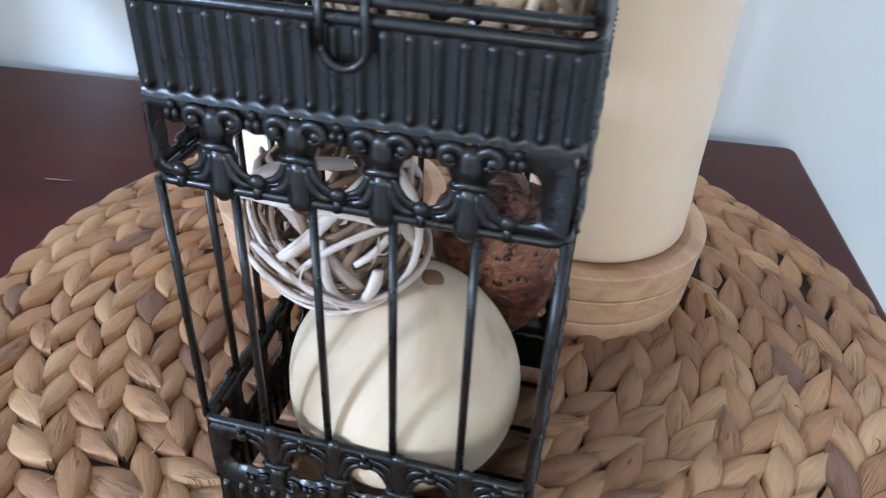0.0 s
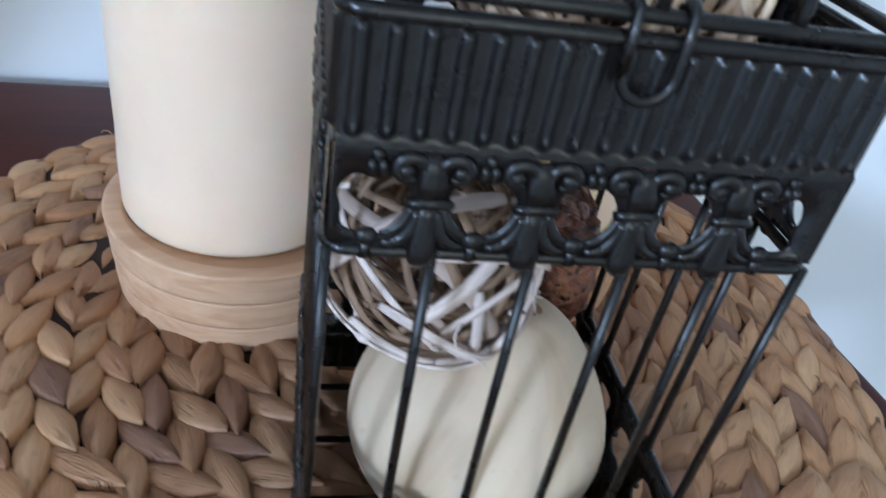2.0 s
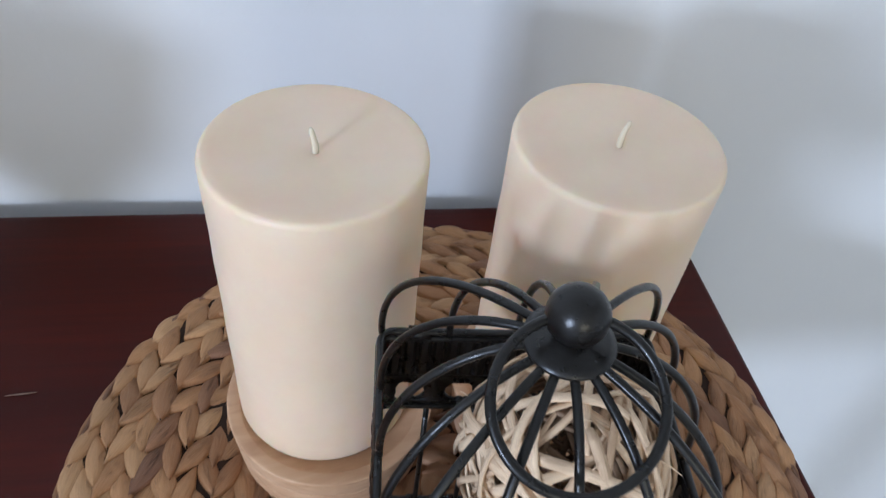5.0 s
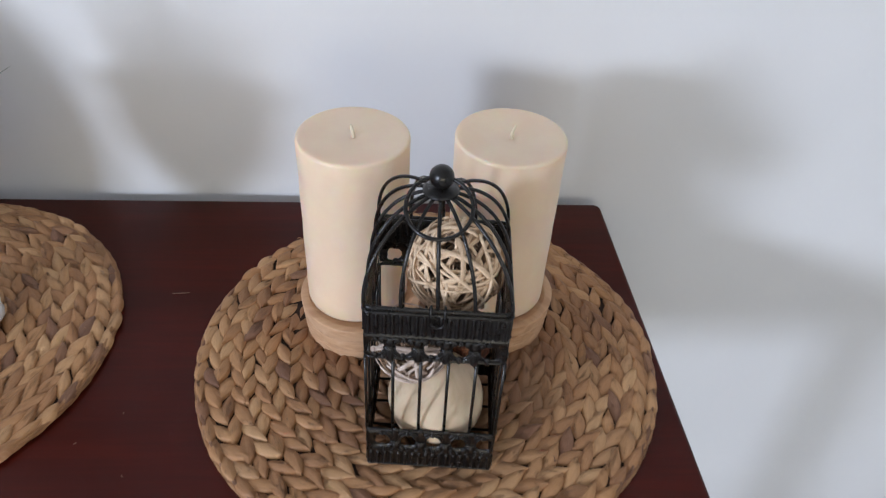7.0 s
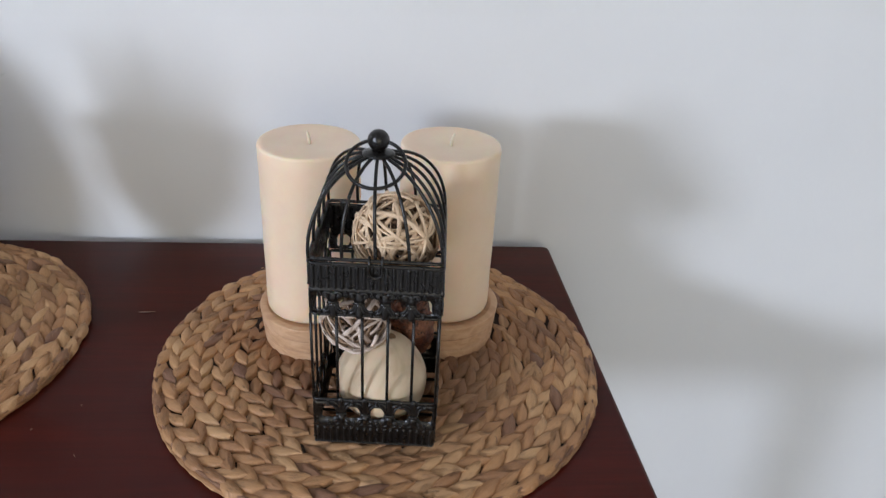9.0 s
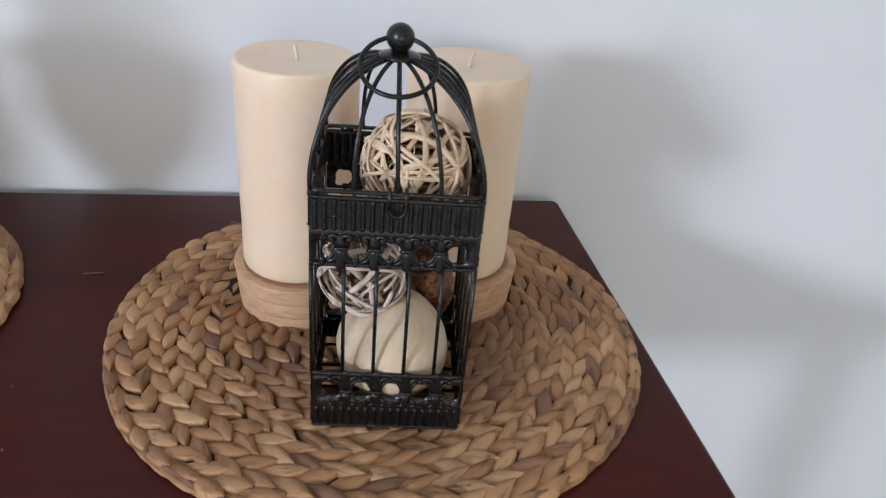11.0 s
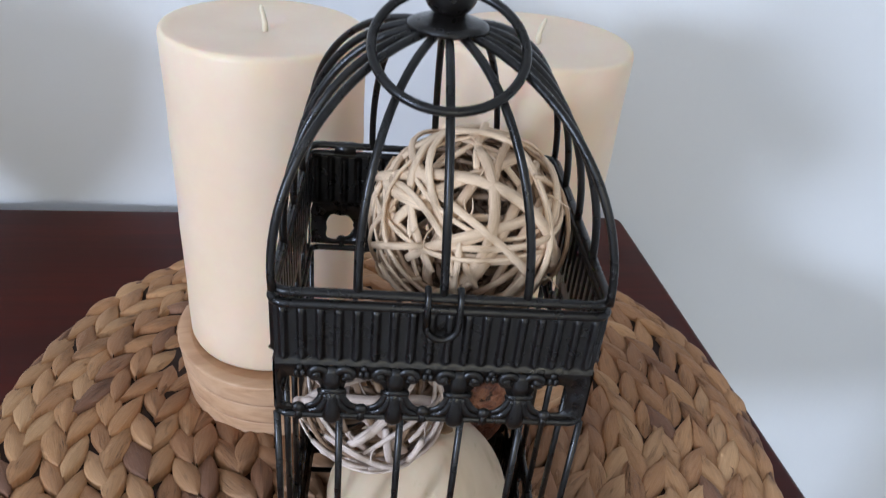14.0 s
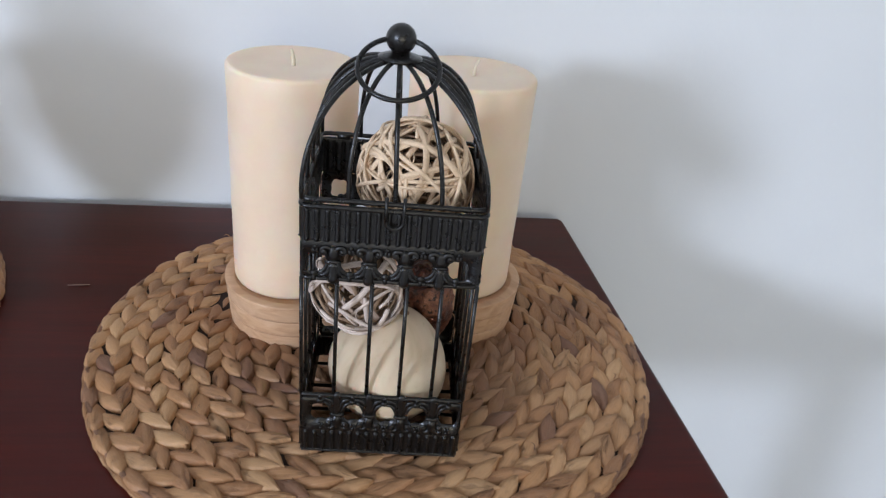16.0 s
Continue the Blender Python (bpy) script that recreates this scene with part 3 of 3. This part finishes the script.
s.tube([(0, 0, CL), (0, 0, (CL + CU) / 2), (0, 0, CU)], 0.00115, 8)
BAR = s.mesh("bar", CAGE)
for q in QUARTERS:
    for k in range(5):
        part("bar", BAR, cage, q @ pose(-A + 2 * A * k / 5, -A, 0))

# the hinged lid
DOME = 0.0631
lid = part("lid", square_ring(A + 0.0004, CR + 0.0024, 0.0014, 0.005).mesh("lid", CAGE), cage)
LX, LY = -0.0026, -0.0044      # the dome leans a little off the middle


def dome_bar(reach, off):
    s = Shape()
    pts = []
    for i in range(25):
        h = 0.992 * math.sin(math.pi / 2 * i / 24)
        pts.append((off[0] * h, off[1] * h - reach * (1 - h ** 2.08) ** (1 / 2.08), CR + 0.0024 + DOME * h))
    s.tube(pts, 0.00125, 8, up=(1, 0, 0))
    return s.mesh("dome_bar", CAGE)


for q in QUARTERS:
    for k in range(4):
        off = -A + 2 * A * k / 4
        turn = q @ pose(0, 0, 0, 0, 0, math.degrees(math.atan2(off, A)))
        shift = turn.to_3x3().inverted() @ Vector((LX, LY, 0))
        part("dome_bar", dome_bar(math.hypot(A, off), shift), lid, turn)
s = Shape()
s.lathe([(0, 1.0446), (0.0096, 1.0452), (0.0116, 1.0462), (0.0117, 1.0472), (0.0096, 1.0481), (0.0062, 1.0490), (0.0046, 1.0501), (0, 1.0503)], 32)
part("cap", s.mesh("cap", CAGE), lid, pose(LX, LY, 0))
s = Shape()
s.ball((0, 0, 1.0566), (0.0079, 0.0079, 0.0078), 32, 20)
part("knob", s.mesh("knob", CAGE), lid, pose(LX, LY, 0), "black ball knob")
s = Shape()
RING = 0.0206
s.tube([(RING * math.cos(2 * math.pi * i / 56), RING * math.sin(2 * math.pi * i / 56) - RING, 0) for i in range(56)], 0.00135, 9, closed=True)
part("carrying_ring", s.mesh("carrying_ring", CAGE), lid, pose(LX, LY, 1.0566, 32, 0, -1), "black wire carrying ring resting on the dome")
s = Shape()
w, pts = 0.0046, []
for x, y, z in ((-w, A - 0.003, CR + 0.0030), (-w, A, CR + 0.0052), (-w, A + 0.0022, CR + 0.0035), (-w, A + 0.0024, CR - 0.002), (-w, A + 0.0024, CR - 0.0065)):
    pts.append((x, -y, z))
pts += [(w * math.cos(radians(a)), -A - 0.0024, CR - 0.0062 + w * math.sin(radians(a))) for a in range(180, 361, 15)]
pts += [(w, -A - 0.0024, CR - 0.002), (w, -A - 0.0022, CR + 0.0035), (w, -A, CR + 0.0052), (w, -A + 0.003, CR + 0.0030)]
s.tube(pts, 0.0010, 8)
part("latch_loop", s.mesh("latch_loop", CAGE), cage, pose(0.0002, 0, 0), "wire latch loop over the rim")
for x in (-0.034, 0.034):
    s = Shape()
    s.tube([(x - 0.004, A + 0.001, CR + 0.001), (x + 0.004, A + 0.001, CR + 0.001)], 0.0026, 10)
    part("hinge", s.mesh("hinge", CAGE), cage)


# ---- what the cage holds ----
def cane_ball(name, c, radius, strands, mat, seed, label, thick, frays):
    rng = random.Random(seed)
    base = thing(name, pose(*c), label, "wicker ball", "wicker balls")
    core = 44
    for i in range(strands + core):
        axis = Vector((rng.gauss(0, 1), rng.gauss(0, 1), rng.gauss(0, 1))).normalized()
        u = axis.orthogonal().normalized()
        v = axis.cross(u)
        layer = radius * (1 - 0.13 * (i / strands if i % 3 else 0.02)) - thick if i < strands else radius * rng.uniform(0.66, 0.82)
        sag = rng.uniform(-0.55, 0.55)
        a0, span = rng.uniform(0, 360), rng.uniform(110, 290)
        n = 8 + int(span / 12)
        pts, ups = [], []
        for k in range(n):
            a = radians(a0 + span * k / (n - 1))
            tilt = sag + 0.16 * math.sin(2 * a + i)
            d = (u * math.cos(a) * math.cos(tilt) + v * math.sin(a) * math.cos(tilt) + axis * math.sin(tilt)).normalized()
            bulge = layer * (1 + 0.035 * math.sin(3 * a + i * 1.7))
            pts.append(d * min(bulge, radius - thick * 0.5))
            ups.append(d)
        t = thick * (rng.uniform(0.45, 1.25) if i < strands else rng.uniform(0.5, 0.8))
        s = Shape()
        s.tube(pts, [t * (0.75 if k in (0, n - 1) else 1) for k in range(n)], 6, flat=0.55, up=ups)
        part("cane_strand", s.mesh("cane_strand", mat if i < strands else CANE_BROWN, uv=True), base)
    # splinters peeling off the split cane
    for i in range(frays):
        d = Vector((rng.gauss(0, 1), rng.gauss(0, 1) - 0.6, rng.gauss(0, 1) + 0.3)).normalized()
        u = d.orthogonal().normalized()
        u = (u * math.cos(i * 2.4) + d.cross(u) * math.sin(i * 2.4)).normalized()
        l = rng.uniform(0.003, 0.009)
        p = d * radius * rng.uniform(0.93, 0.97)
        s = Shape()
        s.tube([p + u * l * f + d * l * (0.55 * f * f - 0.1) + d.cross(u) * l * 0.3 * math.sin(2.6 * f + i) for f in (0, 0.3, 0.6, 0.85, 1)], [0.00032, 0.0003, 0.00026, 0.0002, 0.0001], 5)
        part("splinter", s.mesh("splinter", mat, uv=True), base)
    return base


cane_ball("wicker_ball", (0.0066, -0.0440, 0.9780), 0.0352, 62, CANE_TAN, 3, "tan woven cane ball filling the domed top of the cage", 0.00170, 26)
cane_ball("wicker_ball", (-0.0240, -0.0530, 0.9105), 0.0306, 20, CANE_PALE, 8, "bleached woven cane ball wedged above the white gourd", 0.0019, 8)


def gourd():
    s = Shape()
    seg, rows = 56, 34
    R = 0.0376
    verts, faces = [], []
    for i in range(rows + 1):
        a = math.pi * i / rows
        up = math.cos(a)
        for k in range(seg):
            b = 2 * math.pi * k / seg
            rib = 1 + 0.008 * math.cos(7 * b) * math.sin(a)
            rad = R * math.sin(a) * (1 - 0.10 * max(0, up) ** 1.5) * rib
            z = R * (0.97 * up + 0.12 * max(0, up) ** 5)
            if up > 0.985:
                z -= 0.0012 * (up - 0.985) / 0.015
            if up < -0.8:
                z = max(z, -R * 0.955)
            verts.append((rad * math.cos(b), rad * math.sin(b), z))
    for i in range(rows):
        for k in range(seg):
            faces.append((i * seg + k, (i + 1) * seg + k, (i + 1) * seg + (k + 1) % seg, i * seg + (k + 1) % seg))
    s.put(verts, faces)
    base = thing("gourd", pose(-0.0024, -0.0553, 0.8530, 3, 11, 20), "small cream white gourd standing in the birdcage", "gourd")
    part("skin", s.mesh("skin", GOURD), base)
    s = Shape()
    s.lathe([(0.0, 0.0402), (0.0012, 0.0406), (0.0026, 0.0403), (0.0036, 0.0400), (0.0041, 0.0392), (0.0040, 0.0380)], 18, 0.28)
    part("stem_scar", s.mesh("stem_scar", SCAR), base, label="brown dry stem scar")


gourd()


def pod():
    base = thing("dried_pod", pose(0.0205, -0.0193, 0.8805, 10, -8, 0), "reddish brown pitted dried seed pod beside the gourd", "seed pod")
    s = Shape()
    s.ball((0, 0, 0), (0.0205, 0.0195, 0.0365), 48, 36)
    for q in s.v:
        d = q.normalized()
        q += d * (0.0022 * noise.noise(d * 3.1) + 0.0016 * noise.noise(d * 8.3))
        # the split mouth of the pod
        if d.z > 0.80:
            q -= Vector((0, 0, 0.012)) * ((d.z - 0.80) / 0.20) ** 0.8
    part("shell", s.mesh("shell", POD), base)
    rng = random.Random(5)
    for i in range(9):
        a = 2 * math.pi * (i + rng.uniform(-0.3, 0.3)) / 9
        out, side = Vector((math.cos(a), math.sin(a), 0)), Vector((-math.sin(a), math.cos(a), 0))
        w, h = rng.uniform(0.003, 0.0045), rng.uniform(0.004, 0.007)
        s = Shape()
        v = []
        for f, wide in ((0, 1.0), (0.5, 0.8), (1, 0.15)):
            for g in (-1, 0, 1):
                p = out * (0.0125 - 0.0035 * f * f + 0.0008 * (1 - abs(g))) + side * w * wide * g + Vector((0, 0, 0.0262 + h * f))
                v += [p, p - out * 0.0007]
        f = []
        for r in range(2):
            for c in range(2):
                k = (r * 3 + c) * 2
                f += [(k, k + 2, k + 8, k + 6), (k + 1, k + 7, k + 9, k + 3)]
        f += [(0, 6, 7, 1), (6, 12, 13, 7), (4, 5, 11, 10), (10, 11, 17, 16), (12, 14, 15, 13), (14, 16, 17, 15), (0, 1, 3, 2), (2, 3, 5, 4)]
        s.put(v, f)
        part("husk_flake", s.mesh("husk_flake", POD), base)


pod()


# ---- planter on the second mat ----
def planter():
    base = thing("planter", pose(-0.433, 0.060, 0.8125), "white ceramic footed planter with thin grass on the second mat", "planter")
    s = Shape()
    s.lathe([(0, 0.0), (0.038, 0.0), (0.0415, 0.002), (0.0425, 0.006), (0.040, 0.010), (0.031, 0.016), (0.023, 0.026), (0.020, 0.040), (0.026, 0.054), (0.037, 0.070), (0.048, 0.088), (0.057, 0.104), (0.0625, 0.122), (0.064, 0.138), (0.0635, 0.150), (0.065, 0.160), (0.070, 0.170), (0.0745, 0.1770), (0.0735, 0.1805), (0.070, 0.1810),
             (0.064, 0.176), (0.058, 0.164), (0.055, 0.150), (0.054, 0.130), (0.052, 0.120), (0, 0.118)], 64, 0.006)
    for q in s.v:
        if q.z < 0.03:
            k = 1 + 0.05 * abs(math.sin(5 * math.atan2(q.y, q.x)))
            q.x, q.y = q.x * k, q.y * k
    part("pot", s.mesh("pot", CERAMIC), base)
    rng = random.Random(5)
    for i in range(70):
        a = rng.uniform(0, 2 * math.pi)
        r0, reach, up = rng.uniform(0.0, 0.048), rng.uniform(0.005, 0.032), rng.uniform(0.10, 0.21)
        if i < 3:
            a, r0, reach, up = radians((-3, 4, 9)[i]), 0.02, (0.104, 0.100, 0.102)[i], (0.179, 0.155, 0.146)[i]
        s = Shape()
        pts = []
        for k in range(10):
            f = k / 9
            rad = r0 + reach * f ** 1.6
            pts.append((rad * math.cos(a), rad * math.sin(a), 0.118 + up * (f - 0.12 * f ** 3)))
        s.tube(pts, [(0.0024 if i < 3 else 0.0017) * (1 - (k / 9) ** 2) + 0.0003 for k in range(10)], 5, flat=0.3, up=(-math.sin(a) * 0.2, math.cos(a) * 0.2, 1))
        part("grass_blade", s.mesh("grass_blade", BLADE), base)


planter()


# added out of view, its outline shaped to cast the rounded shadow on the wall
def vase():
    base = thing("vase", pose(-0.648, 0.085, 0.8125), "unseen tall rounded white ceramic vase beside the planter, added for its wall shadow", "vase")
    s = Shape()
    s.lathe([(0, 0.0), (0.070, 0.0), (0.080, 0.004), (0.096, 0.030), (0.108, 0.070), (0.112, 0.105), (0.108, 0.150), (0.096, 0.200), (0.076, 0.245), (0.050, 0.278), (0.038, 0.296), (0.036, 0.308), (0.043, 0.320),
             (0.040, 0.321), (0.033, 0.309), (0.031, 0.296), (0.026, 0.260), (0, 0.250)], 64, 0.005)
    part("body", s.mesh("body", CERAMIC), base)


vase()


# ---- woven mats ----
def lobe_shape(length, width, thick, seed):
    """One flat almond of the braid with steep tucked-in sides, uv along its fibres."""
    rng = random.Random(seed)
    nu, across = 8, (-1.0, -0.95, -0.78, 0.0, 0.78, 0.95, 1.0)
    nv = len(across) - 1
    skew, fat = rng.uniform(-0.22, 0.22), rng.uniform(0.92, 1.08)
    verts, uvs, faces = [], [], []
    for i in range(nu + 1):
        f = i / nu
        w = width * fat * max(0.05, math.sin(math.pi * (0.01 + 0.98 * f) ** (1.0 + skew)) ** 1.0)
        for j, g in enumerate(across):
            z = thick * ((1 - abs(g) ** 2.2) * math.sin(math.pi * (0.03 + 0.94 * f)) ** 0.6 - 0.25 * abs(2 * f - 1) ** 4)
            if 0 < j < nv:
                z += thick * 0.12 * math.sin(3.1 * j + seed * 2.3 + 1.5 * f) * math.sin(math.pi * f)
            if abs(g) > 0.97:
                z -= 0.0048
            verts.append((length * (f - 0.5), w * g + 0.0010 * math.sin(math.pi * f) * math.sin(seed * 1.9), z))
            uvs.append((f * 1.3, 0.5 + 0.5 * g * (0.35 + 0.65 * w / width)))
    for i in range(nu):
        for j in range(nv):
            a = i * (nv + 1) + j
            faces.append((a, a + nv + 1, a + nv + 2, a + 1))
    return verts, faces, uvs


LOBES = [lobe_shape(0.0338, 0.0062, 0.0026, k) for k in range(6)]
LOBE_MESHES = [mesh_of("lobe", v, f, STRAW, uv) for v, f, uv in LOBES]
SAG = 0.0070


def dip(x, y):
    """How far the mat gives way under the two heavy candles."""
    d = min(math.hypot(x + 0.0625, y - 0.0515), math.hypot(x - 0.0620, y - 0.0515))
    return SAG * math.exp(-(d / 0.060) ** 4) + 0.0018 * math.exp(-(x / 0.12) ** 2 - ((y - 0.05) / 0.08) ** 2)


def woven_mat(cx, cy, radius, turn, seed, picked, label):
    rng = random.Random(seed)
    mat = thing("woven_mat", pose(cx, cy, TOP, 0, 0, turn), label, "placemat", "woven placemats")
    # sheet added under the lobes, its colour darkens the seams like shade
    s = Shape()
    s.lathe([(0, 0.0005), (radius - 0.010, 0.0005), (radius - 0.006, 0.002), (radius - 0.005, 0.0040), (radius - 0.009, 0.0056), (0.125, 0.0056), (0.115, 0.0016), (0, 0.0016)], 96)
    part("gap_sheet", s.mesh("gap_sheet", GAP_SHADE), mat)
    rest = Shape()
    ring, k = 0.0204, 0
    count = 0
    while True:
        rc = radius - 0.0106 - ring * k
        if rc < 0.008:
            break
        n = max(5, round(2 * math.pi * rc / 0.0214))
        for row in (0, 1):
            for i in range(n):
                ang = 2 * math.pi * (i + 0.5 * row + rng.uniform(-0.04, 0.04)) / n + 0.61 * k
                rr = rc + ((0.0037 if k == 0 else 0.0051) if row == 0 else -0.0051) + rng.uniform(-0.0008, 0.0008) + 0.0018 * noise.noise((math.cos(ang) * 3, math.sin(ang) * 3, seed + k))
                lean = ((4 if k == 0 else 18) if row == 0 else -18) + rng.uniform(-7, 7)
                heading = math.degrees(ang) - 90 - lean
                droop, low = (18, 0.0016) if row == 0 and k == 0 else (0, 0)
                m = (pose(rr * math.cos(ang), rr * math.sin(ang), 0.0076 - low + rng.uniform(-0.0005, 0.0006) - dip(rr * math.cos(ang), rr * math.sin(ang)), 0, 0, heading)
                     @ pose(0, 0, 0, (-4 + droop if row == 0 else 4) + rng.uniform(-3, 3), 8 + rng.uniform(-2, 2), 0) @ Matrix.Diagonal((rng.uniform(0.88, 1.10), rng.uniform(0.86, 1.08), rng.uniform(0.85, 1.15), 1)))
                which = rng.randrange(6)
                here = Vector((cx, cy, 0)) + (Matrix.Rotation(radians(turn), 3, "Z") @ m.translation)
                if count < 300 and picked(here):
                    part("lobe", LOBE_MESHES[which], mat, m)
                    count += 1
                else:
                    v, f, uv = LOBES[which]
                    rest.put([m @ Vector(q) for q in v], f, uv)
        k += 1
    # thin bound edge below the outer braid
    for z, dr in ((0.0018, -0.0004), (0.0044, 0.0), (0.0064, -0.0022)):
        n, turns = 200, []
        for i in range(n):
            a = 2 * math.pi * i / n
            q = radius - 0.0016 + dr + 0.0005 * math.sin(i * 2.1 + z * 900) + 0.0006 * math.sin(7 * a)
            turns.append((q * math.cos(a), q * math.sin(a), z + 0.0004 * math.sin(i * 1.3)))
        rest.tube(turns, 0.0017, 6, closed=True)
    # loose fibre ends sticking out of the seams and the edge
    for i in range(34):
        a, q = rng.uniform(0, 2 * math.pi), radius * math.sqrt(rng.uniform(0.45, 1.0)) - 0.004
        to, l = rng.uniform(0, 2 * math.pi), rng.uniform(0.003, 0.008)
        x, y, z = q * math.cos(a), q * math.sin(a), 0.0092
        z -= dip(x, y)
        rest.tube([(x + l * f * math.cos(to + 0.8 * f), y + l * f * math.sin(to + 0.8 * f), z + 0.0022 * math.sin(2.4 * f)) for f in (0, 0.35, 0.7, 1)], [0.0004, 0.00035, 0.0003, 0.00015], 5)
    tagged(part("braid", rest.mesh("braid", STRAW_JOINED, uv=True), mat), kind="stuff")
    return mat


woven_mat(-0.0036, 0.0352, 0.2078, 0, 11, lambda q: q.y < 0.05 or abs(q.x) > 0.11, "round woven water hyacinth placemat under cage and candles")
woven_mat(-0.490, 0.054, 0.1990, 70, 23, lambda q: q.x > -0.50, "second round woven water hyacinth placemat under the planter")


# ---- specks of dust and chips lying on the table ----
rng = random.Random(4)
for i, (x, y, l, a) in enumerate(((-0.245, 0.115, 0.017, 3), (-0.345, -0.115, 0.003, 40), (-0.245, -0.09, 0.0025, 120), (-0.29, -0.06, 0.002, 10), (-0.26, -0.03, 0.002, 70))):
    s = Shape()
    s.tube([(-l / 2, 0, 0.0006), (0, 0.0002 * i, 0.0008), (l / 2, 0.0004, 0.0006)], [0.0003, 0.0005, 0.0003], 5)
    thing("straw_chip", pose(x, y, TOP, 0, 0, a), "tiny pale straw chip lying on the dark tabletop", "straw chip", "straw chips", data=s.mesh("straw_chip", CHIP))


# ---- floor and skirting of marble tiles ----
s = Shape()
s.box((X0, Y0, FLOOR - 0.1), (X1, Y1, FLOOR - 0.006))
floor = tagged(new("floor", s.mesh("floor", GROUT, False)), "grey veined marble tile floor", "floor", kind="structure")
size, gap = 0.45, 0.003
s = Shape()
g = size / 2 - gap / 2
s.put([(-g, -g, 0.001), (g, -g, 0.001), (g, g, 0.001), (-g, g, 0.001), (-g + 0.001, -g + 0.001, 0.006), (g - 0.001, -g + 0.001, 0.006), (g - 0.001, g - 0.001, 0.006), (-g + 0.001, g - 0.001, 0.006), (-g, -g, -0.004), (g, -g, -0.004), (g, g, -0.004), (-g, g, -0.004)],
      [(4, 5, 6, 7), (0, 1, 5, 4), (1, 2, 6, 5), (2, 3, 7, 6), (3, 0, 4, 7), (8, 9, 1, 0), (9, 10, 2, 1), (10, 11, 3, 2), (11, 8, 0, 3)])
TILE_MESH = s.mesh("tile", TILE, False)
for i in range(12):
    for j in range(9):
        part("tile", TILE_MESH, floor, pose(X1 - 0.225 - 0.45 * i - 0.16, Y1 - 0.012 - 0.225 - 0.45 * j, FLOOR - 0.006))
s = Shape()
s.box((-0.2235, -0.011, 0), (0.2235, 0, 0.068))
SKIRT_MESH = s.mesh("skirting_tile", SKIRT, False)
baseboard = thing("baseboard", pose(0, 0, 0), "grey marble tile skirting along the wall", "baseboard", kind="structure")
for i in range(12):
    part("skirting_tile", SKIRT_MESH, baseboard, pose(X1 - 0.225 - 0.45 * i - 0.16, Y1 - 0.0005, FLOOR + 0.0005))
